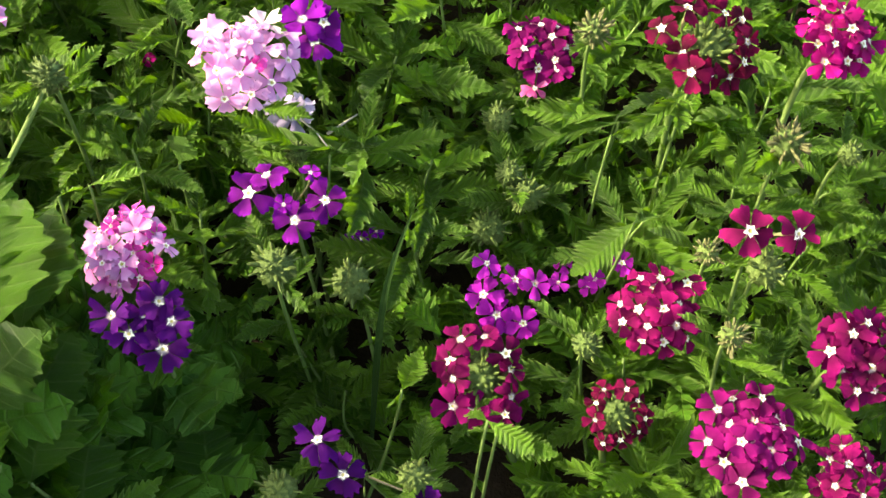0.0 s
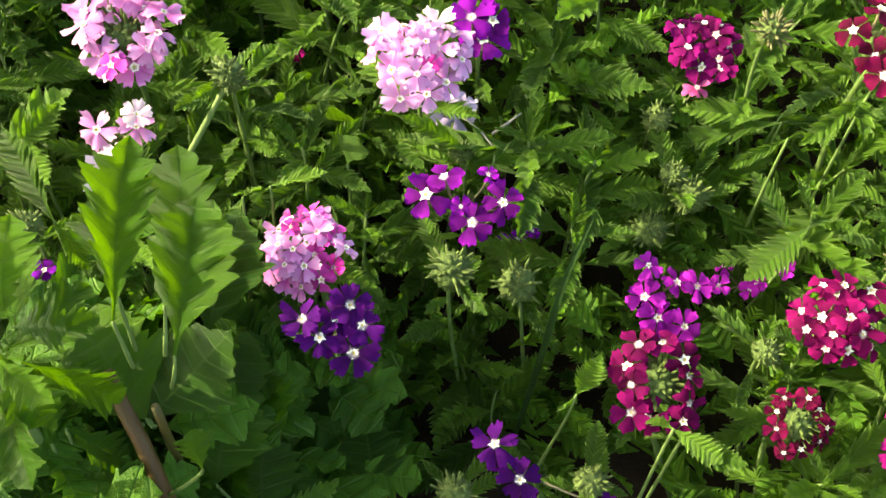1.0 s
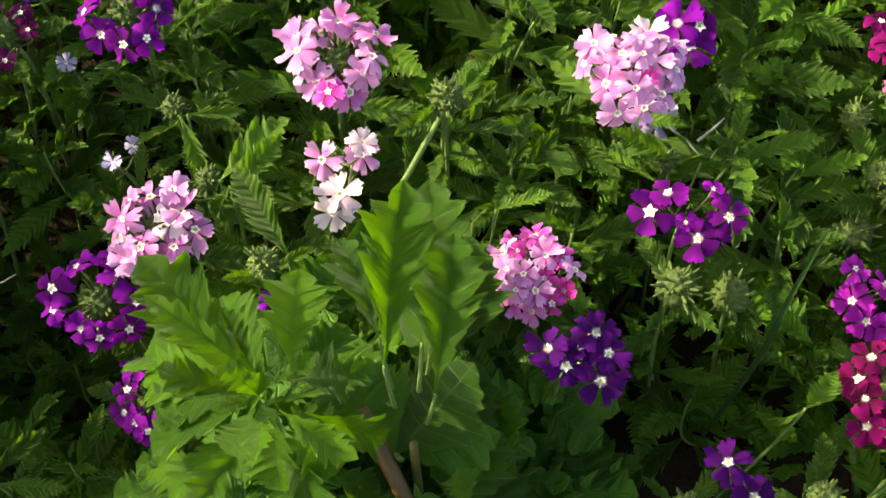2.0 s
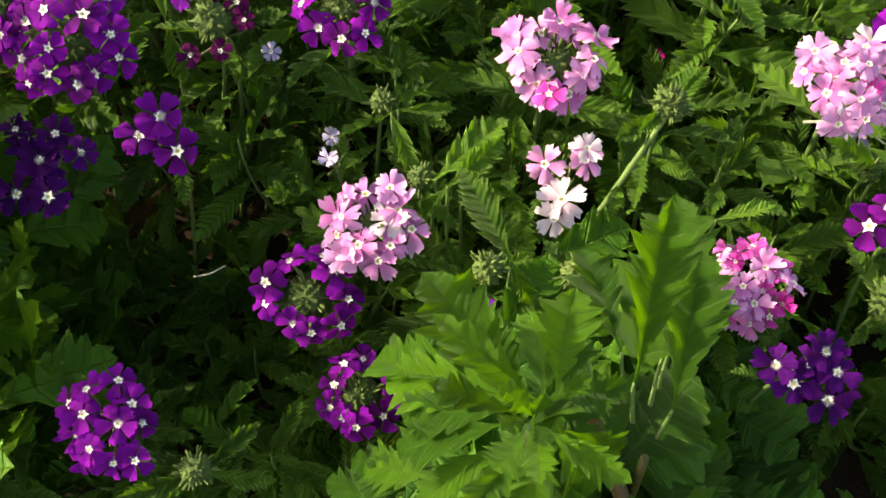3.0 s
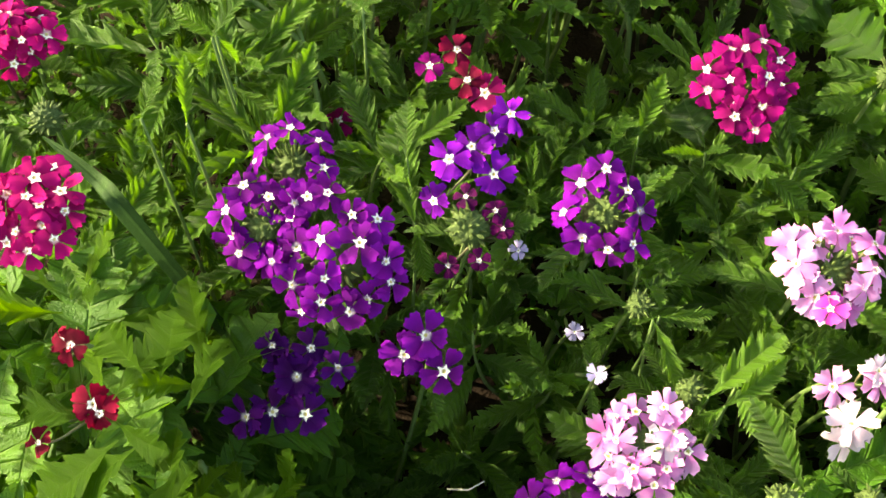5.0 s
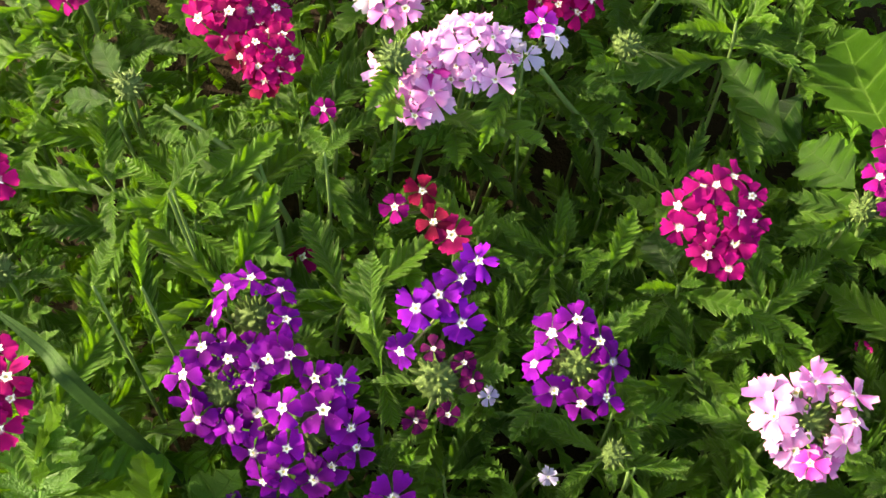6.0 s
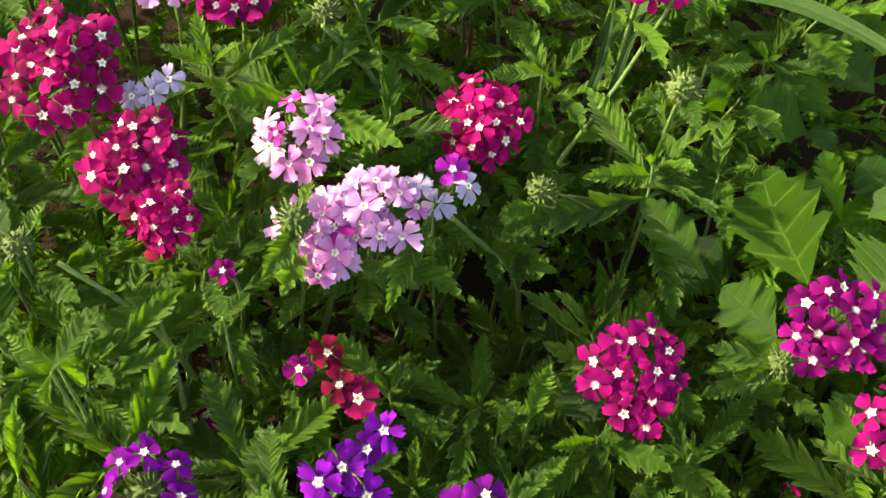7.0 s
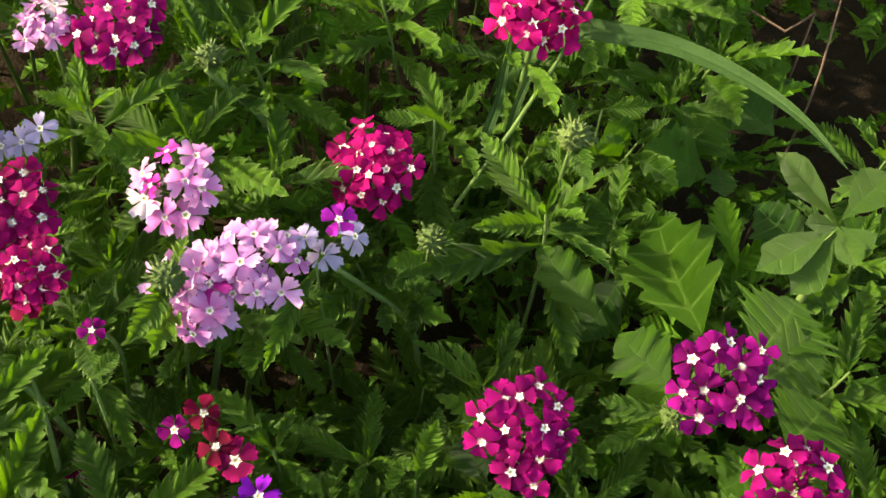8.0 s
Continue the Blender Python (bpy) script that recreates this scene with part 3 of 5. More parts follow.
def spray(centre, colour, florets):
    """A few loose florets of a young or fading head on one stem."""
    centre = Vector(centre)
    axis = Vector((dice.uniform(-0.1, 0.1), -0.45 + dice.uniform(-0.1, 0.1), 1)).normalized()
    base = centre - axis * 0.018
    thing = empty("verbena_spray", base)
    tagged(thing, f"few loose {COLOUR_WORDS[colour]} verbena florets on a stem", "flower", "verbena sprays")
    for dx, dy, dz, r in florets:
        p = centre + Vector((dx, dy, dz))
        nrm = axis + Vector((dx * 14, dy * 14, 0)) + Vector((dice.uniform(-0.22, 0.22), dice.uniform(-0.22, 0.22), 0))
        put_floret(thing, colour, p, nrm, r * dice.uniform(0.95, 1.08))
        HEADS.append((p, r))
        piece("floret_stalk", tube("floret_stalk", curve_points(p - nrm.normalized() * r * 1.2, base, -nrm.normalized() * 0.006, 5), 0.0005, 0.0007, TUBE, 5, origin=base), thing)
    calyces(thing, axis, 6, 0.8, 0.015, 0.7)
    stem_with_leaves(thing, base, axis, 1, 0.03, 0.0012)
    return thing


def bud_head(centre, r, dry=False):
    """A spiky ball of calyces, before or after flowering."""
    centre = Vector(centre)
    axis = Vector((dice.uniform(-0.2, 0.2), -0.4 + dice.uniform(-0.2, 0.2), 1)).normalized()
    mid = centre - axis * r * 0.45
    thing = empty("verbena_bud_head", mid)
    label = "brownish dry verbena seed head on a hairy stem" if dry else "olive-green verbena bud head without petals, on stem"
    tagged(thing, label, "bud head", "verbena bud heads")
    HEADS.append((centre, r))
    piece("bud_cushion", dice.choice(BUD_CORES), thing, facing(axis, Vector((0, 0, 0)), dice.uniform(0, 6), r * (0.7 if dry else 0.8)))
    calyces(thing, axis, 34, 1.5, r * 1.0, 0.85, meshes=DRY_CALYCES if dry else CALYCES)
    stem_with_leaves(thing, mid, axis, 3, 0.036, 0.0011, 0.045, (0.10, 0.24, 0.42))
    return thing


def clear_height(x, y, z, margin):
    """Lowers a tip that would stand in front of a flower head."""
    for c, r in HEADS:
        dx, dy, dz = x - c.x, y - c.y, z - c.z
        s = dy * -0.55 + dz * 0.83
        if -0.02 < s < 0.16:
            d = math.sqrt(max(0.0, dx * dx + dy * dy + dz * dz - s * s))
            if d < r + margin:
                z -= (r + margin - d) * 1.1 + 0.01
    return z


# ---- ground ----
steps = [-60, -20, -6, -2.5, -1.4] + [i / 125 - 0.9 for i in range(251)] + [1.5, 2.5, 6, 20, 60]
verts = [(x, y, ground_z(x, y)) for y in steps for x in steps]
n = len(steps)
faces = [(j * n + i, j * n + i + 1, (j + 1) * n + i + 1, (j + 1) * n + i) for j in range(n - 1) for i in range(n - 1)]
tagged(new("ground", mesh_of("ground", verts, faces, [SOIL])), "dark bare garden soil beneath the flowers", "soil", kind="structure")

# ---- flowers ----

flower((0.159, 0.003, 0.257), 0.0282, 'pinkwhite', outer=11, inner=7, core='hotrose', face=(-0.05, -0.3), petal=0.33)
flower((0.286, -0.132, 0.186), 0.0251, 'crimson', outer=11, bud=0.45, face=(0.0, -0.6), spin=10)
flower((0.317, 0.062, 0.223), 0.0235, 'magenta3', outer=8, inner=4, face=(0.0, -0.4), petal=0.4)
flower((0.384, -0.008, 0.297), 0.0292, 'darkcrimson', outer=12, bud=0.45, face=(0.03, -0.5), petal=0.3, spin=5)
flower((0.445, -0.004, 0.304), 0.0235, 'magenta', outer=10, inner=5, face=(0.1, -0.3))
flower((0.352, -0.147, 0.183), 0.0190, 'darkcrimson', outer=10, bud=0.62, face=(0.05, -0.55), petal=0.3)
flower((0.368, -0.107, 0.212), 0.0260, 'magenta2', outer=10, inner=5, face=(0.0, -0.35), petal=0.34)
flower((0.407, -0.167, 0.203), 0.0278, 'magenta3', outer=11, inner=6, face=(0.05, -0.4), petal=0.33)
flower((0.455, -0.182, 0.196), 0.0212, 'magenta2', outer=9, inner=4, face=(0.05, -0.4))
flower((0.458, -0.133, 0.230), 0.0246, 'crimson', outer=11, inner=6, face=(0.1, -0.35), petal=0.36)
flower((0.113, -0.092, 0.219), 0.0260, 'rosepink', outer=13, inner=9, core='hotrose', face=(-0.15, -0.2), petal=0.29)
flower((0.017, -0.007, 0.265), 0.0271, 'pink', outer=13, core='hotrose', bud=0.4, face=(-0.02, -0.42))
flower((-0.064, -0.083, 0.228), 0.0258, 'pinkwhite', outer=12, inner=3, core='hotrose', bud=0.3, face=(-0.15, -0.38), petal=0.34)
flower((-0.090, -0.109, 0.205), 0.0252, 'purple', outer=10, bud=0.42, face=(-0.05, -0.5))
flower((-0.063, -0.144, 0.175), 0.0234, 'purple', outer=10, bud=0.42, face=(0.0, -0.45))
flower((-0.167, -0.178, 0.203), 0.0245, 'purple', outer=10, inner=3, bud=0.2, face=(-0.05, -0.4))
flower((-0.230, 0.027, 0.274), 0.0236, 'purple', outer=9, bud=0.4, face=(0.0, -0.25), petal=0.34)
flower((-0.234, -0.018, 0.289), 0.0239, 'purple', outer=10, bud=0.45, face=(-0.1, -0.45), petal=0.36)
flower((-0.201, -0.031, 0.288), 0.0323, 'purple', outer=16, inner=3, bud=0.40, face=(0.05, -0.45), petal=0.27)
flower((-0.084, 0.012, 0.273), 0.0239, 'purple', outer=9, bud=0.42, face=(0.0, -0.5), petal=0.4)
flower((-0.014, 0.095, 0.269), 0.0258, 'magenta', outer=10, inner=5, face=(0.0, -0.42), petal=0.35, stretch=1.12)
flower((-0.308, -0.053, 0.344), 0.0225, 'hotpink', outer=11, inner=6, face=(0.1, -0.35), petal=0.36)
flower((-0.375, 0.087, 0.285), 0.0215, 'hotpink', outer=9, inner=4, face=(0.1, -0.35), petal=0.42)
flower((-0.250, 0.160, 0.335), 0.0255, 'crimson2', outer=11, inner=6, face=(-0.05, -0.4), petal=0.33)
flower((-0.231, 0.136, 0.327), 0.0166, 'crimson2', outer=8, inner=3, face=(0.1, -0.45), petal=0.45)
flower((-0.289, 0.201, 0.355), 0.0306, 'crimson2', outer=12, inner=7, bud=0.16, face=(0.0, -0.4), petal=0.3)
flower((-0.332, 0.171, 0.334), 0.0164, 'magenta', outer=8, inner=3, face=(0.0, -0.4), petal=0.42)
flower((-0.179, 0.180, 0.334), 0.0241, 'pinkwhite', outer=8, inner=2, core='hotrose', bud=0.2, face=(-0.05, -0.5), petal=0.36)
flower((-0.164, 0.135, 0.314), 0.0241, 'lilacpink', outer=10, inner=6, face=(-0.1, -0.4), petal=0.35)
flower((-0.137, 0.150, 0.321), 0.0222, 'lilacpink', outer=9, inner=4, core='hotrose', bud=0.2, face=(0.1, -0.35), petal=0.38)
flower((-0.090, 0.226, 0.299), 0.0274, 'hotpink', outer=11, inner=6, face=(0.0, -0.42), petal=0.32)
flower((0.070, 0.106, 0.306), 0.0247, 'violetmag', outer=10, inner=4, face=(0.0, -0.42), petal=0.36)
flower((0.105, 0.067, 0.279), 0.0252, 'magenta', outer=10, inner=4, bud=0.15, face=(0.05, -0.42), petal=0.36)
flower((-0.010, 0.270, 0.365), 0.0239, 'hotpink', outer=10, inner=5, face=(0.0, -0.35), petal=0.38)
flower((-0.218, 0.273, 0.343), 0.0239, 'magenta', outer=10, inner=4, face=(0.0, -0.35), petal=0.38)
flower((-0.254, 0.275, 0.342), 0.0161, 'pinkwhite', outer=7, inner=3, face=(-0.1, -0.3), petal=0.42)

spray((0.187, -0.062, 0.228), 'purple', [(-0.019, 0.000, -0.001, 0.0110), (-0.011, 0.007, 0.005, 0.0099), (0.018, -0.002, -0.000, 0.0105), (0.004, -0.010, -0.007, 0.0116), (0.010, 0.009, 0.007, 0.0055), (-0.002, -0.004, -0.003, 0.0055)])
spray((0.191, 0.035, 0.248), 'purple', [(0.001, -0.006, -0.004, 0.0119), (-0.006, 0.003, 0.002, 0.0113), (0.005, 0.002, 0.002, 0.0101)])
spray((0.180, 0.014, 0.206), 'lilac', [(0.001, -0.003, -0.002, 0.0105), (-0.006, 0.000, -0.000, 0.0092), (0.006, 0.003, 0.002, 0.0074)])
spray((0.133, -0.140, 0.229), 'violet', [(-0.015, 0.002, 0.001, 0.0098), (-0.007, -0.004, -0.003, 0.0098), (0.005, 0.008, 0.006, 0.0094), (0.011, 0.001, 0.001, 0.0098), (0.008, -0.009, -0.006, 0.0108), (-0.001, 0.003, 0.002, 0.0084)])
spray((0.231, -0.173, 0.158), 'violet', [(-0.022, 0.012, 0.008, 0.0108), (-0.009, -0.001, -0.001, 0.0114), (0.031, -0.011, -0.007, 0.0098)])
spray((0.304, -0.059, 0.150), 'violetpink', [(-0.013, -0.001, -0.001, 0.0100), (-0.005, -0.010, -0.007, 0.0100), (0.004, 0.006, 0.005, 0.0093), (0.015, 0.005, 0.004, 0.0093), (0.010, -0.013, -0.009, 0.0100), (-0.012, 0.013, 0.009, 0.0081)])
spray((0.349, -0.043, 0.150), 'violetpink', [(-0.015, -0.004, -0.004, 0.0063), (0.005, -0.002, -0.001, 0.0070), (0.002, -0.005, -0.003, 0.0063), (0.020, 0.006, 0.005, 0.0070), (-0.013, 0.005, 0.003, 0.0057)])
spray((0.314, 0.042, 0.208), 'rose2', [(0.000, 0.000, 0.000, 0.0076)])
spray((0.409, -0.096, 0.266), 'magenta2', [(-0.011, 0.000, -0.000, 0.0107), (0.011, -0.000, 0.000, 0.0107)])
spray((0.024, -0.057, 0.253), 'pink', [(-0.009, -0.001, -0.001, 0.0092), (0.009, 0.001, 0.001, 0.0082)])
spray((0.026, -0.067, 0.247), 'white', [(-0.002, -0.004, -0.003, 0.0113), (-0.005, -0.011, -0.008, 0.0087), (0.007, 0.015, 0.011, 0.0072)])
spray((-0.161, -0.054, 0.248), 'purple', [(-0.009, -0.001, -0.001, 0.0108), (-0.000, 0.007, 0.004, 0.0103), (0.009, -0.006, -0.004, 0.0103)])
spray((-0.216, -0.054, 0.232), 'violet', [(-0.003, -0.006, -0.004, 0.0096), (0.015, -0.002, -0.001, 0.0080), (0.002, 0.005, 0.003, 0.0090), (-0.014, 0.003, 0.002, 0.0085)])
spray((-0.227, -0.069, 0.227), 'violet', [(-0.002, -0.007, -0.005, 0.0111), (-0.014, -0.010, -0.006, 0.0095), (0.013, -0.007, -0.005, 0.0106), (0.008, 0.007, 0.004, 0.0106), (-0.004, 0.018, 0.012, 0.0080)])
spray((-0.145, 0.038, 0.273), 'violet2', [(-0.012, -0.003, -0.001, 0.0113), (-0.002, 0.003, 0.002, 0.0108), (0.009, -0.007, -0.005, 0.0102), (0.008, 0.010, 0.006, 0.0091), (0.015, 0.017, 0.010, 0.0091), (-0.018, -0.020, -0.011, 0.0081)])
spray((-0.141, 0.003, 0.261), 'darkpurple', [(-0.007, 0.013, 0.009, 0.0058), (0.007, 0.009, 0.005, 0.0063), (0.011, 0.002, 0.001, 0.0058), (-0.013, -0.014, -0.008, 0.0058), (0.001, -0.011, -0.007, 0.0058)])
spray((-0.171, 0.088, 0.276), 'violetmag', [(0.000, 0.000, 0.000, 0.0082)])
spray((-0.155, 0.087, 0.279), 'red', [(-0.003, 0.006, 0.004, 0.0081), (0.003, -0.006, -0.004, 0.0081)])
spray((-0.143, 0.076, 0.272), 'crimson2', [(0.000, 0.000, 0.000, 0.0098)])
spray((-0.223, 0.087, 0.232), 'crimson2', [(0.003, -0.001, -0.001, 0.0088), (-0.003, 0.001, 0.001, 0.0059)])
spray((-0.299, -0.084, 0.297), 'darkred', [(0.002, -0.001, -0.000, 0.0074), (-0.002, 0.001, 0.000, 0.0053)])
spray((-0.298, -0.105, 0.269), 'darkred', [(0.006, 0.006, 0.003, 0.0090), (0.009, 0.003, 0.001, 0.0077), (-0.015, -0.009, -0.005, 0.0059)])
spray((-0.239, 0.130, 0.322), 'red', [(-0.006, 0.004, 0.003, 0.0075), (0.006, -0.004, -0.003, 0.0091)])
spray((-0.109, 0.177, 0.298), 'lilac', [(-0.002, -0.005, -0.003, 0.0083), (0.013, 0.003, 0.002, 0.0083), (-0.011, 0.002, 0.001, 0.0072)])
spray((-0.104, 0.187, 0.304), 'violetpink', [(0.000, 0.000, 0.000, 0.0083)])
spray((-0.248, 0.201, 0.337), 'lilac', [(-0.009, -0.003, -0.002, 0.0080), (0.000, -0.001, -0.001, 0.0075), (0.008, 0.004, 0.003, 0.0069)])
spray((-0.122, 0.013, 0.231), 'lilac', [(0.000, 0.000, 0.000, 0.0050)])
spray((-0.091, -0.011, 0.196), 'lilac', [(0.000, 0.000, 0.000, 0.0052)])
spray((-0.008, -0.106, 0.205), 'violet2', [(0.000, 0.000, 0.000, 0.0058)])
spray((0.085, 0.086, 0.166), 'magenta', [(0.000, 0.000, 0.000, 0.0046)])
spray((0.222, -0.025, 0.148), 'violet2', [(-0.008, -0.002, -0.002, 0.0042), (-0.000, -0.001, -0.000, 0.0045), (0.008, 0.003, 0.002, 0.0045)])
spray((-0.084, -0.053, 0.237), 'lilac', [(0.000, 0.000, 0.000, 0.0047)])
spray((-0.205, 0.116, 0.312), 'violetmag', [(0.000, 0.000, 0.000, 0.0055)])

bud_head((0.336, 0.026, 0.270), 0.0126, dry=True)
bud_head((0.414, -0.100, 0.244), 0.0120)
bud_head((0.386, -0.092, 0.244), 0.0095, dry=True)
bud_head((0.430, -0.034, 0.262), 0.0143, dry=True)
bud_head((0.394, -0.134, 0.237), 0.0101, dry=True)
bud_head((0.183, -0.091, 0.211), 0.0142)
bud_head((0.218, -0.076, 0.178), 0.0146)
bud_head((0.291, -0.030, 0.173), 0.0143)
bud_head((0.311, -0.019, 0.191), 0.0141)
bud_head((0.301, -0.010, 0.197), 0.0104)
bud_head((0.296, 0.031, 0.195), 0.0122)
bud_head((0.071, -0.027, 0.262), 0.0107)
bud_head((0.185, -0.010, 0.203), 0.0096)
bud_head((0.192, -0.182, 0.151), 0.0130)
bud_head((0.257, -0.174, 0.159), 0.0114)
bud_head((-0.130, -0.191, 0.190), 0.0109)
bud_head((-0.007, -0.108, 0.244), 0.0104)
bud_head((-0.146, 0.006, 0.263), 0.0143)
bud_head((-0.063, -0.014, 0.233), 0.0092)
bud_head((-0.041, -0.055, 0.231), 0.0095)
bud_head((-0.350, 0.040, 0.281), 0.0115)
bud_head((-0.173, 0.129, 0.335), 0.0113)
bud_head((-0.171, 0.260, 0.339), 0.0099)
bud_head((0.009, 0.224, 0.331), 0.0121)
bud_head((-0.059, 0.186, 0.294), 0.0104)
bud_head((0.057, 0.107, 0.268), 0.0100)
bud_head((0.031, -0.104, 0.237), 0.0100)
bud_head((0.071, -0.027, 0.264), 0.0112)
bud_head((0.336, -0.119, 0.199), 0.0098)
bud_head((0.464, -0.033, 0.254), 0.0084)
bud_head((-0.300, 0.127, 0.312), 0.0102)


# ---- single large verbena leaves on shoots of their own ----


def leaf_shoot(base, tip, width):
    base, tip = Vector(base), Vector(tip)
    foot = Vector((base.x + dice.uniform(-0.02, 0.02), base.y + dice.uniform(0.0, 0.03), 0))
    foot.z = ground_z(foot.x, foot.y) - 0.003
    thing = empty("verbena_shoot", foot)
    tagged(thing, "verbena shoot with one long toothed green leaf", "plant", "verbena shoots")
    pts = curve_points(base, foot, Vector((0, 0, -0.05)), 7)
    piece("stem", tube("stem", pts, 0.0007, 0.0012, STEM, 6, origin=foot), thing)
    leaf_between(thing, "v", base, tip, width)
    back = base - (tip - base) * 0.5 + Vector((0, 0.004, -0.012))
    leaf_between(thing, "v", base, back, width * 0.6)


leaf_shoot((0.409, 0.004, 0.169), (0.348, -0.031, 0.140), 0.0341)
leaf_shoot((0.364, 0.032, 0.196), (0.305, 0.022, 0.187), 0.0199)
leaf_shoot((0.363, 0.035, 0.199), (0.307, 0.036, 0.197), 0.0167)
leaf_shoot((0.347, -0.017, 0.237), (0.320, -0.030, 0.226), 0.0081)
leaf_shoot((0.384, -0.000, 0.257), (0.350, -0.028, 0.248), 0.0130)
leaf_shoot((-0.172, 0.014, 0.247), (-0.186, 0.059, 0.275), 0.0213)
leaf_shoot((-0.063, 0.087, 0.231), (-0.054, 0.102, 0.264), 0.0143)
leaf_shoot((-0.078, 0.081, 0.228), (-0.070, 0.089, 0.244), 0.0098)
leaf_shoot((-0.314, 0.026, 0.231), (-0.319, 0.065, 0.255), 0.0151)
leaf_shoot((-0.284, 0.026, 0.229), (-0.298, 0.076, 0.261), 0.0145)
leaf_shoot((-0.034, -0.058, 0.233), (-0.005, -0.037, 0.257), 0.0206)
leaf_shoot((-0.022, -0.053, 0.235), (-0.008, -0.076, 0.232), 0.0157)
leaf_shoot((0.001, 0.076, 0.223), (0.027, 0.061, 0.212), 0.0168)
leaf_shoot((-0.058, -0.022, 0.234), (-0.044, -0.051, 0.226), 0.0113)
leaf_shoot((-0.055, -0.020, 0.234), (-0.027, -0.017, 0.235), 0.0078)
leaf_shoot((-0.028, -0.064, 0.237), (-0.004, -0.048, 0.257), 0.0154)
leaf_shoot((0.003, -0.101, 0.238), (-0.023, -0.074, 0.266), 0.0182)
leaf_shoot((-0.062, 0.093, 0.226), (-0.051, 0.119, 0.244), 0.0146)
leaf_shoot((-0.076, 0.081, 0.217), (-0.063, 0.097, 0.229), 0.0118)
leaf_shoot((-0.176, 0.028, 0.280), (-0.177, 0.050, 0.296), 0.0128)
leaf_shoot((0.362, -0.051, 0.209), (0.330, -0.077, 0.200), 0.0230)
leaf_shoot((-0.059, 0.251, 0.307), (-0.085, 0.252, 0.308), 0.0117)
leaf_shoot((0.028, 0.262, 0.308), (0.055, 0.264, 0.310), 0.0118)
leaf_shoot((0.203, -0.012, 0.202), (0.231, -0.003, 0.210), 0.0121)
leaf_shoot((0.188, -0.012, 0.202), (0.156, -0.019, 0.234), 0.0129)
leaf_shoot((0.084, -0.081, 0.239), (0.075, -0.106, 0.233), 0.0128)
leaf_shoot((0.095, -0.070, 0.235), (0.121, -0.063, 0.241), 0.0095)
leaf_shoot((0.248, -0.134, 0.171), (0.255, -0.130, 0.198), 0.0162)
leaf_shoot((0.287, -0.162, 0.197), (0.307, -0.178, 0.199), 0.0151)
leaf_shoot((0.293, -0.162, 0.185), (0.318, -0.178, 0.199), 0.0145)
leaf_shoot((-0.113, 0.163, 0.299), (-0.130, 0.107, 0.306), 0.0127)
leaf_shoot((-0.203, 0.096, 0.305), (-0.192, 0.105, 0.311), 0.0099)
leaf_shoot((-0.266, 0.077, 0.271), (-0.309, 0.089, 0.279), 0.0121)
leaf_shoot((-0.266, 0.078, 0.271), (-0.277, 0.108, 0.292), 0.0147)
leaf_shoot((-0.264, 0.078, 0.271), (-0.227, 0.095, 0.282), 0.0126)
leaf_shoot((-0.267, 0.074, 0.268), (-0.237, 0.059, 0.257), 0.0158)
leaf_shoot((-0.213, 0.110, 0.263), (-0.205, 0.127, 0.274), 0.0094)
leaf_shoot((-0.282, 0.005, 0.328), (-0.273, 0.016, 0.347), 0.0111)
leaf_shoot((-0.266, 0.011, 0.319), (-0.265, 0.027, 0.343), 0.0092)
leaf_shoot((0.127, 0.050, 0.180), (0.087, 0.087, 0.205), 0.0149)
leaf_shoot((0.133, 0.048, 0.178), (0.150, 0.079, 0.197), 0.0156)
leaf_shoot((-0.263, 0.055, 0.324), (-0.243, 0.072, 0.349), 0.0135)
leaf_shoot((-0.264, 0.062, 0.317), (-0.282, 0.065, 0.332), 0.0115)


# ---- weeds among the flowers ----


def down(p, dx=0.0, dy=0.03):
    x, y = p[0] + dx, p[1] + dy
    return (x, y, ground_z(x, y) - 0.003)


def weed(crown, label, red=False, thick=0.0024):
    crown = Vector(crown)
    foot = Vector((crown.x + 0.012, crown.y + 0.01, 0))
    foot.z = ground_z(foot.x, foot.y) - 0.004
    thing = empty("weed", foot)
    tagged(thing, label, "weed")
    piece("stem", tube("stem", curve_points(crown, foot, Vector((0.004, -0.004, -0.08)), 9), thick * 0.8, thick * 1.3, STEM_RED if red else STEM, 8, origin=foot), thing)
    return thing


SUNWARD = Vector((-0.50, -0.38, 0.78))


def weed_leaf(plant, kind, base, tip, width, stalk=None):
    base = Vector(base)
    mid = base.lerp(Vector(tip), 0.6)
    if kind == "y" and clear_height(mid.x, mid.y, mid.z, 0.012) < mid.z - 0.001:
        return
    if stalk is not None and kind != "y" and (base - Vector(stalk)).length > 0.012:
        end = base.lerp(Vector(stalk), 0.35) - Vector((0, 0, 0.012))
        piece("leaf_stalk", tube("leaf_stalk", curve_points(base, end, Vector((0, 0, -0.006)), 5), 0.0007, 0.0011, STEM, 5, origin=plant.location), plant)
    leaf_between(plant, kind, base, tip, width, SUNWARD if kind == 'y' else Vector((-0.3, -0.45, 0.85)) if kind == 'b' else OPEN_SIDE)


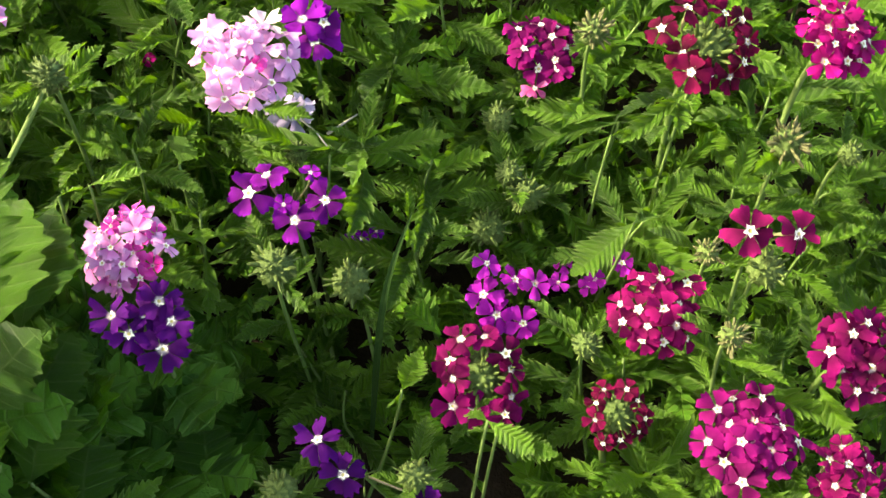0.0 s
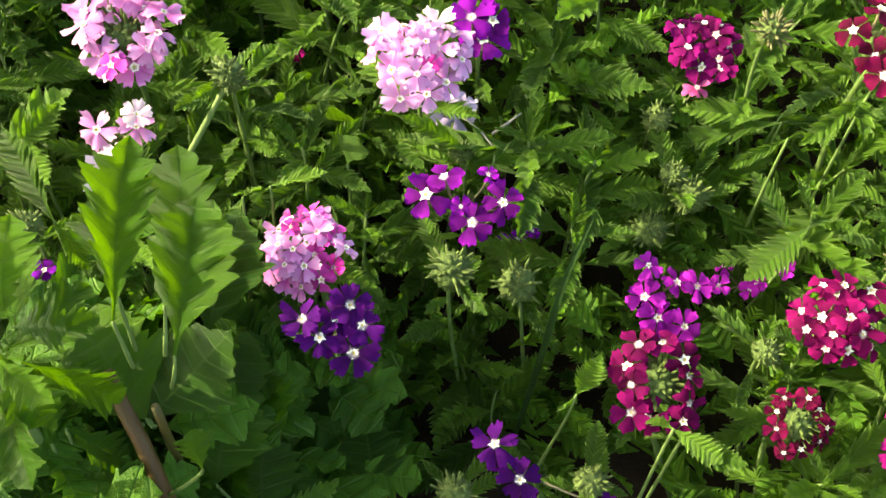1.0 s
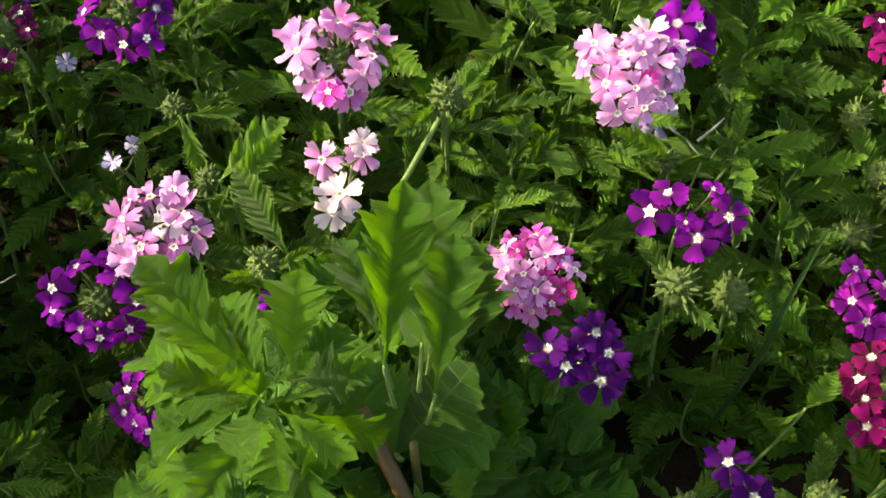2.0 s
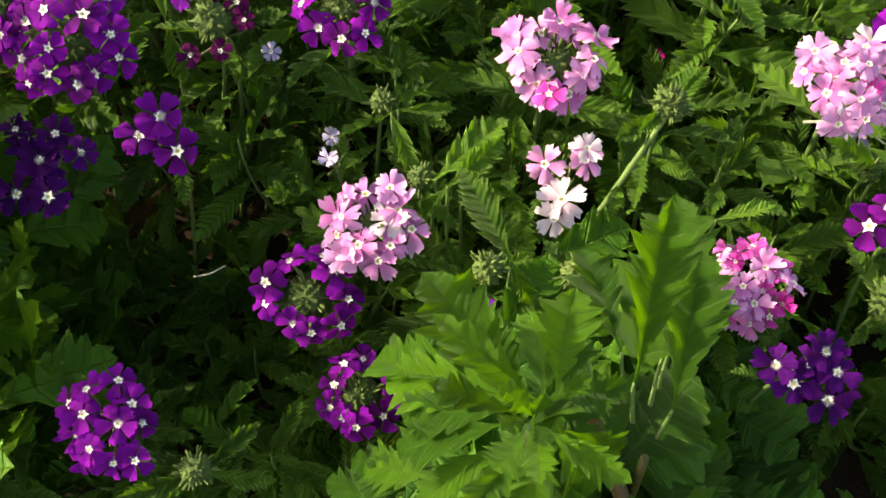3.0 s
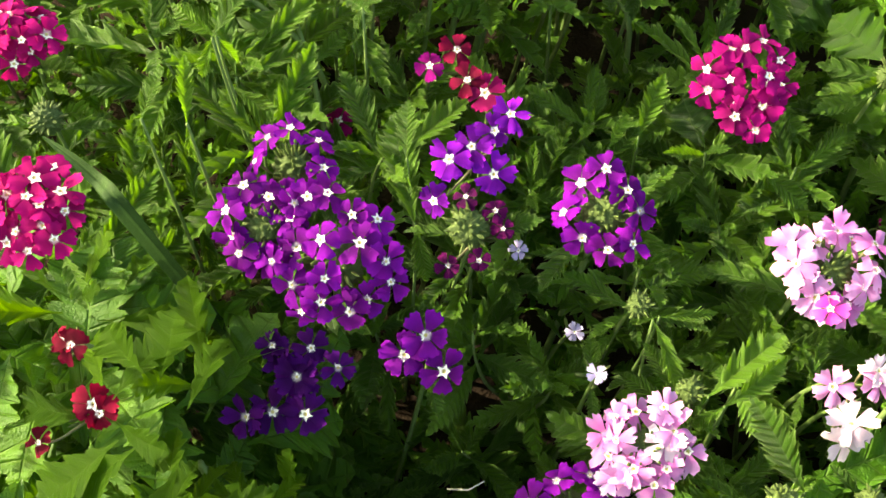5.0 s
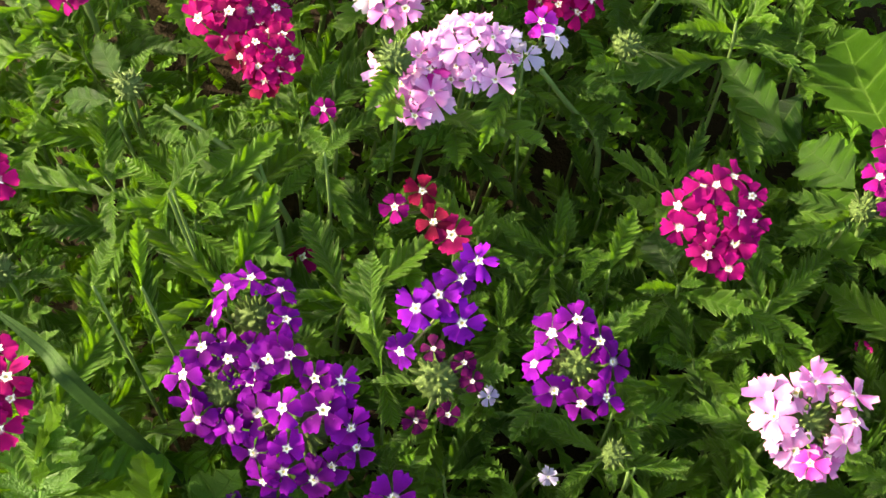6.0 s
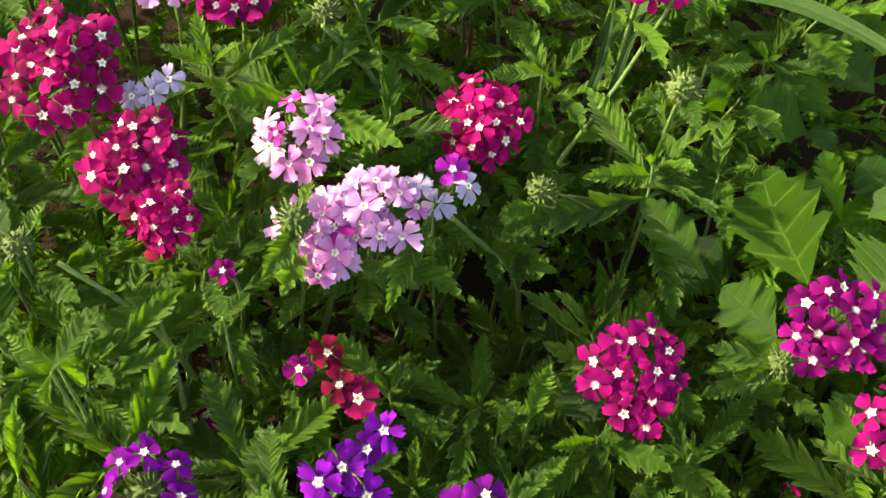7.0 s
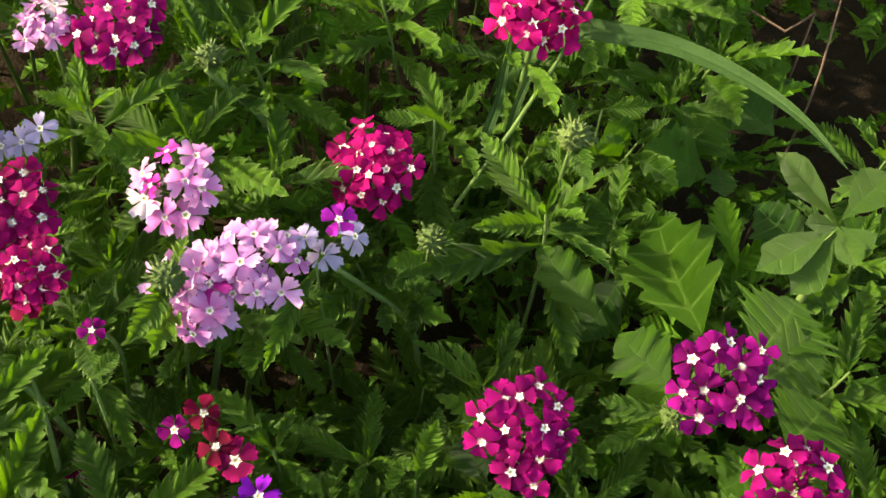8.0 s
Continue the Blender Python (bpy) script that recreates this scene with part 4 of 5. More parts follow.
def rosette(plant, crown, count, lengths, kind="l"):
    """Leaves spiralling about a crown, the young ones short and upright, the old ones long and spreading."""
    crown = Vector(crown)
    for k in range(count):
        age = (k + 0.5) / count
        turn = k * 2.39996 + dice.uniform(-0.3, 0.3)
        rise = 1.1 - 1.45 * age + dice.uniform(-0.15, 0.15)
        d = Vector((math.cos(turn), math.sin(turn), rise)).normalized()
        ln = lengths[0] + (lengths[1] - lengths[0]) * age ** 0.7
        ln *= dice.uniform(0.8, 1.1)
        base = crown + Vector((d.x * 0.006, d.y * 0.006, 0.006 - 0.03 * age))
        weed_leaf(plant, kind, base, base + d * ln, ln * dice.uniform(0.42, 0.55))


weeds = {}
plant = weeds['w1'] = weed((0.010, -0.192, 0.274), 'tall weed with a rosette of pale green deeply lobed leaves')
weed_leaf(plant, 'l', (0.006, -0.192, 0.294), (-0.031, -0.165, 0.335), 0.036)
weed_leaf(plant, 'l', (0.018, -0.185, 0.294), (0.021, -0.159, 0.322), 0.032)
weed_leaf(plant, 'l', (0.002, -0.187, 0.29), (-0.058, -0.149, 0.25), 0.03)
weed_leaf(plant, 'l', (0.003, -0.191, 0.288), (-0.041, -0.186, 0.262), 0.026)
weed_leaf(plant, 'l', (0.003, -0.194, 0.284), (-0.041, -0.198, 0.255), 0.026)
weed_leaf(plant, 'l', (0.013, -0.198, 0.288), (0.014, -0.219, 0.262), 0.03)
weed_leaf(plant, 'l', (0.019, -0.196, 0.29), (0.036, -0.213, 0.268), 0.03)
weed_leaf(plant, 'l', (0.023, -0.193, 0.278), (0.059, -0.188, 0.24), 0.022)
weed_leaf(plant, 'l', (0.02, -0.185, 0.288), (0.038, -0.179, 0.285), 0.03)
weed_leaf(plant, 'l', (0.01, -0.191, 0.3), (-0.019, -0.188, 0.34), 0.018)
weed_leaf(plant, 'l', (0.008, -0.187, 0.285), (-0.052, -0.172, 0.268), 0.032)
weed_leaf(plant, 'l', (0.008, -0.2, 0.296), (-0.003, -0.214, 0.288), 0.022)
weed_leaf(plant, 'l', (0.01, -0.198, 0.3), (-0.0, -0.196, 0.318), 0.014)
weed_leaf(plant, 'l', (0.009, -0.198, 0.301), (0.012, -0.198, 0.318), 0.011)
weed_leaf(plant, 'l', (0.007, -0.199, 0.301), (-0.001, -0.206, 0.31), 0.012)
weed_leaf(plant, 'l', (0.01, -0.2, 0.3), (0.015, -0.209, 0.305), 0.012)
weed_leaf(plant, 'l', (0.007, -0.182, 0.27), (-0.017, -0.132, 0.262), 0.028)
weed_leaf(plant, 'l', (0.016, -0.179, 0.275), (0.008, -0.143, 0.275), 0.026)
rosette(plant, (0.010, -0.192, 0.292), 13, (0.020, 0.050))
plant = weeds['w1b'] = weed((0.030, -0.205, 0.160), 'low weed with lobed glossy green leaves')
weed_leaf(plant, 'l', (-0.008, -0.197, 0.195), (-0.063, -0.18, 0.19), 0.03, (0.030, -0.205, 0.160))
weed_leaf(plant, 'l', (-0.015, -0.204, 0.19), (-0.076, -0.188, 0.18), 0.03, (0.030, -0.205, 0.160))
weed_leaf(plant, 'l', (-0.027, -0.178, 0.2), (-0.056, -0.188, 0.19), 0.022, (0.030, -0.205, 0.160))
weed_leaf(plant, 'l', (-0.021, -0.19, 0.2), (-0.057, -0.185, 0.195), 0.028, (0.030, -0.205, 0.160))
weed_leaf(plant, 'l', (0.025, -0.19, 0.215), (0.051, -0.195, 0.2), 0.026, (0.030, -0.205, 0.160))
weed_leaf(plant, 'l', (0.085, -0.206, 0.22), (0.081, -0.196, 0.235), 0.022, (0.030, -0.205, 0.160))
weed_leaf(plant, 'l', (0.019, -0.195, 0.21), (0.018, -0.176, 0.235), 0.024, (0.030, -0.205, 0.160))
plant = weeds['w1c'] = weed((0.062, -0.182, 0.225), 'upright weed with broad lobed leaves on a reddish stem', red=True)
weed_leaf(plant, 'l', (0.05, -0.169, 0.27), (0.058, -0.13, 0.33), 0.036, (0.062, -0.182, 0.225))
weed_leaf(plant, 'l', (0.047, -0.153, 0.262), (0.029, -0.114, 0.275), 0.03, (0.062, -0.182, 0.225))
weed_leaf(plant, 'l', (0.069, -0.14, 0.258), (0.067, -0.107, 0.3), 0.04, (0.062, -0.182, 0.225))
weed_leaf(plant, 'l', (0.064, -0.151, 0.255), (0.073, -0.142, 0.262), 0.018, (0.062, -0.182, 0.225))
weed_leaf(plant, 'l', (0.03, -0.178, 0.25), (0.039, -0.185, 0.245), 0.02, (0.062, -0.182, 0.225))
weed_leaf(plant, 't', (0.062, -0.142, 0.215), (0.072, -0.091, 0.25), 0.04, (0.062, -0.182, 0.225))
weed_leaf(plant, 't', (0.074, -0.172, 0.165), (0.088, -0.127, 0.195), 0.042, (0.062, -0.182, 0.225))
weed_leaf(plant, 't', (0.054, -0.178, 0.205), (0.028, -0.154, 0.235), 0.044, (0.062, -0.182, 0.225))
weed_leaf(plant, 't', (0.055, -0.177, 0.203), (0.085, -0.145, 0.228), 0.04, (0.062, -0.182, 0.225))
weed_leaf(plant, 't', (0.075, -0.138, 0.215), (0.082, -0.091, 0.245), 0.038, (0.062, -0.182, 0.225))
weed_leaf(plant, 't', (0.046, -0.175, 0.2), (0.026, -0.134, 0.225), 0.04, (0.062, -0.182, 0.225))
weed_leaf(plant, 'l', (0.070, -0.168, 0.244), (0.076, -0.122, 0.290), 0.042, (0.062, -0.182, 0.225))
plant = weeds['w1d'] = weed((0.110, -0.190, 0.120), 'low shaded weed with broad dark green leaves')
weed_leaf(plant, 't', (0.082, -0.191, 0.170), (0.09, -0.155, 0.195), 0.042, (0.110, -0.190, 0.120))
weed_leaf(plant, 't', (0.154, -0.17, 0.105), (0.144, -0.129, 0.120), 0.035, (0.110, -0.190, 0.120))
weed_leaf(plant, 't', (0.102, -0.198, 0.145), (0.1, -0.156, 0.155), 0.035, (0.110, -0.190, 0.120))
weed_leaf(plant, 'l', (0.094, -0.202, 0.140), (0.09, -0.183, 0.155), 0.026, (0.110, -0.190, 0.120))
weed_leaf(plant, 'l', (0.081, -0.199, 0.155), (0.078, -0.19, 0.170), 0.018, (0.110, -0.190, 0.120))
plant = weeds['w2'] = weed((-0.262, -0.097, 0.205), 'bushy weed with bright yellow-green lobed leaves')
weed_leaf(plant, 'y', (-0.251, -0.122, 0.275), (-0.268, -0.166, 0.238), 0.046, (-0.262, -0.097, 0.205))
weed_leaf(plant, 'y', (-0.266, -0.121, 0.285), (-0.295, -0.14, 0.268), 0.032, (-0.262, -0.097, 0.205))
weed_leaf(plant, 'y', (-0.224, -0.115, 0.285), (-0.266, -0.136, 0.285), 0.026, (-0.262, -0.097, 0.205))
weed_leaf(plant, 'y', (-0.266, -0.094, 0.295), (-0.283, -0.08, 0.305), 0.028, (-0.262, -0.097, 0.205))
weed_leaf(plant, 'y', (-0.264, -0.09, 0.28), (-0.261, -0.069, 0.3), 0.03, (-0.262, -0.097, 0.205))
weed_leaf(plant, 'y', (-0.253, -0.074, 0.265), (-0.259, -0.055, 0.3), 0.022, (-0.262, -0.097, 0.205))
weed_leaf(plant, 'y', (-0.256, -0.095, 0.262), (-0.247, -0.062, 0.27), 0.024, (-0.262, -0.097, 0.205))
weed_leaf(plant, 'y', (-0.239, -0.121, 0.205), (-0.232, -0.108, 0.22), 0.014, (-0.262, -0.097, 0.205))
weed_leaf(plant, 'y', (-0.223, -0.11, 0.222), (-0.214, -0.101, 0.24), 0.014, (-0.262, -0.097, 0.205))
weed_leaf(plant, 'y', (-0.207, -0.15, 0.205), (-0.2, -0.132, 0.215), 0.018, (-0.262, -0.097, 0.205))
weed_leaf(plant, 'y', (-0.236, -0.156, 0.215), (-0.249, -0.14, 0.23), 0.022, (-0.262, -0.097, 0.205))
rosette(plant, (-0.288, -0.1, 0.276), 10, (0.022, 0.05), 'y')
rosette(plant, (-0.25, -0.078, 0.262), 12, (0.02, 0.044), 'y')
rosette(plant, (-0.306, -0.062, 0.288), 12, (0.02, 0.046), 'y')
rosette(plant, (-0.262, -0.14, 0.246), 14, (0.022, 0.05), 'y')
rosette(plant, (-0.23, -0.128, 0.222), 10, (0.016, 0.036), 'y')
rosette(plant, (-0.205, -0.165, 0.2), 9, (0.014, 0.03), 'y')
rosette(plant, (-0.226, -0.140, 0.232), 8, (0.010, 0.022), 'y')
rosette(plant, (-0.212, -0.150, 0.222), 8, (0.008, 0.020), 'y')
weed_leaf(plant, 'y', (-0.207, -0.150, 0.206), (-0.197, -0.141, 0.242), 0.020, (-0.262, -0.097, 0.205))
weed_leaf(plant, 'y', (-0.213, -0.115, 0.206), (-0.217, -0.102, 0.240), 0.016, (-0.262, -0.097, 0.205))
weed_leaf(plant, 'y', (-0.274, -0.117, 0.282), (-0.304, -0.140, 0.270), 0.034, (-0.262, -0.097, 0.205))
plant = weeds['w3'] = weed((0.088, 0.165, 0.225), 'broad-leaved weed with bright green toothed leaves')
weed_leaf(plant, 'b', (0.075, 0.151, 0.268), (0.055, 0.213, 0.285), 0.052)
weed_leaf(plant, 't', (0.063, 0.136, 0.245), (0.038, 0.159, 0.255), 0.036)
weed_leaf(plant, 'b', (0.092, 0.127, 0.29), (0.113, 0.153, 0.3), 0.05)
weed_leaf(plant, 'b', (0.097, 0.118, 0.285), (0.122, 0.128, 0.295), 0.04)
weed_leaf(plant, 'l', (0.099, 0.188, 0.268), (0.089, 0.22, 0.292), 0.022)
weed_leaf(plant, 't', (0.03, 0.172, 0.245), (-0.002, 0.205, 0.268), 0.026)
weed_leaf(plant, 't', (0.033, 0.205, 0.26), (0.018, 0.235, 0.27), 0.036)
weed_leaf(plant, 't', (0.069, 0.113, 0.21), (0.055, 0.151, 0.225), 0.045)
weed_leaf(plant, 't', (0.041, 0.251, 0.285), (0.033, 0.256, 0.305), 0.026)
weed_leaf(plant, 't', (0.141, 0.21, 0.262), (0.117, 0.232, 0.275), 0.03)
weed_leaf(plant, 't', (0.078, 0.267, 0.27), (0.097, 0.283, 0.29), 0.036)
weed_leaf(plant, 't', (-0.029, 0.092, 0.22), (-0.039, 0.112, 0.235), 0.026)
weed_leaf(plant, 'b', (0.114, 0.102, 0.25), (0.13, 0.116, 0.265), 0.05)
weed_leaf(plant, 't', (0.133, 0.281, 0.273), (0.109, 0.297, 0.296), 0.0304)
weed_leaf(plant, 't', (0.093, 0.256, 0.265), (0.055, 0.249, 0.296), 0.0323)
weed_leaf(plant, 't', (0.047, 0.206, 0.239), (0.020, 0.172, 0.225), 0.0264)
weed_leaf(plant, 't', (0.111, 0.102, 0.240), (0.085, 0.087, 0.228), 0.0317)
weed_leaf(plant, 't', (0.121, 0.183, 0.223), (0.077, 0.164, 0.231), 0.0201)
weed_leaf(plant, 't', (0.097, 0.223, 0.264), (0.066, 0.202, 0.272), 0.0143)
weed_leaf(plant, 'l', (0.175, 0.126, 0.181), (0.174, 0.139, 0.215), 0.0223)
weed_leaf(plant, 't', (0.156, 0.213, 0.252), (0.174, 0.218, 0.281), 0.0185)
weed_leaf(plant, 'l', (0.034, 0.157, 0.214), (0.009, 0.152, 0.234), 0.0128)
weed_leaf(plant, 't', (0.157, 0.131, 0.187), (0.115, 0.118, 0.200), 0.0175)
weed_leaf(plant, 't', (0.149, 0.168, 0.209), (0.137, 0.182, 0.243), 0.0240)
weed_leaf(plant, 'l', (0.171, 0.114, 0.185), (0.134, 0.096, 0.195), 0.0189)
weed_leaf(plant, 'l', (0.177, 0.131, 0.190), (0.139, 0.108, 0.196), 0.0192)
weed_leaf(plant, 'l', (0.165, 0.146, 0.192), (0.133, 0.148, 0.217), 0.0161)
plant = weeds['w4'] = weed((0.125, 0.173, 0.329), 'young plant with smooth pale green oval leaves')
weed_leaf(plant, 's', (0.125, 0.172, 0.330), (0.086, 0.150, 0.330), 0.0158, (0.125, 0.173, 0.329))
weed_leaf(plant, 's', (0.125, 0.171, 0.329), (0.102, 0.140, 0.324), 0.0153, (0.125, 0.173, 0.329))
weed_leaf(plant, 's', (0.125, 0.174, 0.331), (0.093, 0.190, 0.360), 0.0143, (0.125, 0.173, 0.329))
weed_leaf(plant, 's', (0.127, 0.173, 0.330), (0.138, 0.159, 0.333), 0.0128, (0.125, 0.173, 0.329))
weed_leaf(plant, 's', (0.127, 0.175, 0.332), (0.144, 0.186, 0.354), 0.0179, (0.125, 0.173, 0.329))
weed_leaf(plant, 's', (0.124, 0.170, 0.334), (0.106, 0.165, 0.342), 0.0091, (0.125, 0.173, 0.329))
weed_leaf(plant, 's', (0.125, 0.173, 0.330), (0.129, 0.150, 0.332), 0.0127, (0.125, 0.173, 0.329))
weed_leaf(weed((-0.030, 0.101, 0.215), 'small seedling with a rounded dark green leaf', thick=0.001), 's', (-0.030, 0.101, 0.215), (-0.039, 0.112, 0.234), 0.0269)
weed_leaf(weed((-0.310, 0.125, 0.301), 'small seedling with a rounded dark green leaf', thick=0.001), 't', (-0.310, 0.125, 0.301), (-0.335, 0.126, 0.302), 0.0132)
weed_leaf(weed((-0.306, 0.131, 0.306), 'small seedling with a rounded dark green leaf', thick=0.001), 't', (-0.306, 0.131, 0.306), (-0.318, 0.148, 0.318), 0.0132)
weed_leaf(weed((0.127, -0.030, 0.207), 'small seedling with a rounded dark green leaf', thick=0.001), 's', (0.127, -0.030, 0.207), (0.130, -0.025, 0.222), 0.0166)


def bush(plant, kinds, centre, spread, count, sizes, up=0.5):
    """More leaves of a weed, pointing outwards from its middle."""
    centre = Vector(centre)
    for _ in range(count):
        d = Vector((dice.uniform(-1, 1), dice.uniform(-1, 1), dice.uniform(-0.3, 1) * up))
        base = centre + Vector((d.x * spread[0], d.y * spread[1], d.z * spread[2]))
        ln = dice.uniform(*sizes)
        tip = base + Vector((d.x + dice.uniform(-0.5, 0.5), d.y + dice.uniform(-0.5, 0.5), 0.3 + d.z)).normalized() * ln
        if clear_height(tip.x, tip.y, tip.z, 0.006) < tip.z - 0.001:
            continue
        weed_leaf(plant, dice.choice(kinds), base, tip, ln * dice.uniform(0.5, 0.7))


red_stem = [(0.040, -0.171, 0.231), (0.055, -0.190, 0.205), (0.072, -0.215, 0.175)]
piece('stem', tube('stem', red_stem + [down(red_stem[-1], 0.0, 0.01)], 0.0034, 0.0038, STEM_RED, 12, origin=weeds['w1c'].location), weeds['w1c'], label='thick reddish stem')


def weed_thicket(label, xs, ys, zs, limit, count, seed, material, sizes):
    """The crowded lower leaves of a weed, under a slanting upper limit."""
    rng = np.random.default_rng(seed)
    forms = [leaf_geometry(5, 0.36, LOBE, 0.34, c, 1, seed=120 + i, wave=0.09, broadest=0.53, blunt=0.78, lean=0.4) for i, c in enumerate((0.15, 0.3, 0.45))]
    vs, ts, fs, first = [], [], [], 0
    for _ in range(count):
        x, y, z = rng.uniform(*xs), rng.uniform(*ys), rng.uniform(*zs)
        if z > limit(x, y) or z < ground_z(x, y) + 0.01:
            continue
        v, t, f = forms[int(rng.integers(3))]
        ln = rng.uniform(*sizes)
        m = Matrix.LocRotScale(Vector((x, y, z)), Euler((rng.uniform(-0.6, 0.9), rng.uniform(-0.8, 0.8), rng.uniform(0, 6.283))), Vector((ln * rng.uniform(0.55, 0.75), ln, ln * 0.6)))
        ends = [m @ Vector((0, u, 0)) for u in (0.0, 0.5, 1.0)]
        if any(clear_height(p.x, p.y, p.z, 0.010) < p.z - 0.001 for p in ends):
            continue
        vs.append((np.c_[np.array(v), np.ones(len(v))] @ np.array(m).T)[:, :3])
        ts.append(np.array(t))
        fs.append(np.array(f) + first)
        first += len(v)
    me = mesh_of("weed_leaves", np.concatenate(vs).tolist(), np.concatenate(fs).tolist(), [material], np.concatenate(ts))
    tagged(new("weed_leaves", me), label, "foliage", kind="stuff")


weed_thicket("crowded lobed leaves of a bushy weed above soil", (-0.37, -0.235), (-0.22, -0.045), (0.08, 0.31), lambda x, y: (0.125 if y > -0.09 else 0.095) - 0.45 * x + 0.07 * y, 560, 21, YELLOW_STUFF, (0.038, 0.066))
weed_thicket("crowded shade-darkened lobed weed leaves over the soil", (-0.015, 0.140), (-0.235, -0.085), (0.04, 0.26), lambda x, y: 0.243 - 0.85 * max(x, 0.0) + 0.1 * y, 1400, 22, WEED_SHADE, (0.034, 0.056))


bush(weeds['w3'], 'tl', (0.10, 0.21, 0.200), (0.10, 0.08, 0.02), 16, (0.02, 0.042))
bush(weeds['w3'], 'tl', (0.07, 0.33, 0.27), (0.07, 0.07, 0.03), 16, (0.02, 0.04))


# ---- grass blades, stalks and twigs ----


def ribbon(name, points, width, label, category, fold=0.25):
    pts = [Vector(p) for p in points]
    fine = []
    for i in range(len(pts) - 1):
        p0, p1, p2, p3 = pts[max(0, i - 1)], pts[i], pts[i + 1], pts[min(len(pts) - 1, i + 2)]
        for k in range(6):
            t = k / 6
            fine.append(0.5 * ((2 * p1) + (p2 - p0) * t + (2 * p0 - 5 * p1 + 4 * p2 - p3) * t * t + (3 * p1 - p0 - 3 * p2 + p3) * t ** 3))
    fine.append(pts[-1])
    verts, faces, last = [], [], len(fine) - 1
    for i, p in enumerate(fine):
        d = (fine[min(last, i + 1)] - fine[max(0, i - 1)]).normalized()
        side = d.cross(Vector((0, -0.5, 0.86))).normalized()
        up = side.cross(d)
        u = i / last
        w = width * 0.5 * min(1.0, 0.45 + u * 2.2) * (1 - u ** 3) + 0.0002
        for k in range(13):
            s = k / 6 - 1
            rib = 0.00022 * (-1) ** k - 0.0006 * (k == 6)
            verts.append(tuple(p + side * (w * s) + up * (w * fold * abs(s) + min(1.0, w / 0.004) * rib)))
    for i in range(last):
        for k in range(12):
            a = i * 13 + k
            faces.append((a, a + 1, a + 14, a + 13))
    return tagged(new(name, mesh_of(name, verts, faces, [GRASS])), label, category)


def stalk(name, points, r0, r1, material, label, category):
    pts = [Vector(p) for p in points]
    if len(pts) == 2:
        pts.insert(1, (pts[0] + pts[1]) / 2 + Vector((0.001, 0, 0.001)))
    return tagged(new(name, tube(name, pts, r0, r1, material, 7)), label, category)


def branch(points, radius, leaf_at, label):
    pts = [Vector(p) for p in points]
    pts.append(Vector(down(pts[-1], 0.004, 0.012)))
    thing = empty("verbena_branch", pts[-1])
    tagged(thing, label, "plant", "verbena branches")
    fine = [pts[i].lerp(pts[i + 1], k / 4) for i in range(len(pts) - 1) for k in range(4)] + [pts[-1]]
    for _ in range(2):
        fine = [fine[0]] + [(fine[i - 1] + fine[i] * 2 + fine[i + 1]) / 4 for i in range(1, len(fine) - 1)] + [fine[-1]]
    piece("stem", tube("stem", fine, radius * 0.8, radius * 1.2, STEM, 8, origin=pts[-1], bumps=0.05), thing)
    at = Vector(leaf_at)
    turn = dice.uniform(0, 3)
    for sgn in (1, -1):
        d = Vector((math.cos(turn) * sgn, math.sin(turn) * sgn, 0.5)).normalized() * dice.uniform(0.022, 0.034)
        leaf_between(thing, "v", at, at + d, d.length * 0.4)


branch([(-0.287, 0.130, 0.293), (-0.258, 0.122, 0.273), (-0.226, 0.101, 0.255)], 0.0016, (-0.258, 0.122, 0.273), 'bare pale green hairy verbena stem with two leaves')
branch([(-0.249, 0.130, 0.279), (-0.234, 0.101, 0.255), (-0.224, 0.070, 0.233)], 0.0016, (-0.234, 0.101, 0.255), 'bare pale green hairy verbena stem with two leaves')
branch([(0.075, -0.023, 0.266), (0.052, -0.049, 0.227), (0.034, -0.071, 0.202)], 0.0016, (0.052, -0.049, 0.227), 'bare pale green hairy verbena stem with two leaves')
branch([(-0.172, 0.253, 0.334), (-0.161, 0.262, 0.307), (-0.145, 0.264, 0.285)], 0.0016, (-0.161, 0.262, 0.307), 'bare pale green hairy verbena stem with two leaves')
branch([(-0.103, 0.167, 0.290), (-0.082, 0.184, 0.241), (-0.063, 0.177, 0.225)], 0.0016, (-0.082, 0.184, 0.241), 'bare pale green hairy verbena stem with two leaves')
stalk('straw', [(0.151, 0.012, 0.207), (0.188, 0.015, 0.207)], 0.0008, 0.0006, STRAW, 'short pale dry straw lying among the leaves', 'straw')
stalk('straw', [(0.186, 0.008, 0.206), (0.202, -0.009, 0.204)], 0.0006, 0.0005, STRAW, 'short pale dry straw lying among the leaves', 'straw')
stalk('straw', [(0.201, -0.002, 0.207), (0.216, 0.012, 0.209)], 0.0009, 0.0005, STRAW, 'short pale dry straw lying among the leaves', 'straw')
stalk('straw', [(-0.148, -0.094, 0.187), (-0.138, -0.097, 0.197), (-0.131, -0.093, 0.199)], 0.00045, 0.0003, STRAW, 'short pale dry straw lying among the leaves', 'straw')
blade_line = [(0.006, 0.284, 0.338), (0.029, 0.273, 0.350), (0.057, 0.261, 0.354), (0.086, 0.238, 0.357), (0.108, 0.212, 0.358), (0.123, 0.184, 0.357)]
ribbon("grass", [down(blade_line[0], -0.02), (-0.022, 0.298, 0.28)] + blade_line, 0.0115, "long arching green grass blade with a dry tip", "grass")
stalk_line = [(0.020, 0.303, 0.346), (0.003, 0.277, 0.326), (-0.019, 0.249, 0.304), (-0.046, 0.224, 0.272)]
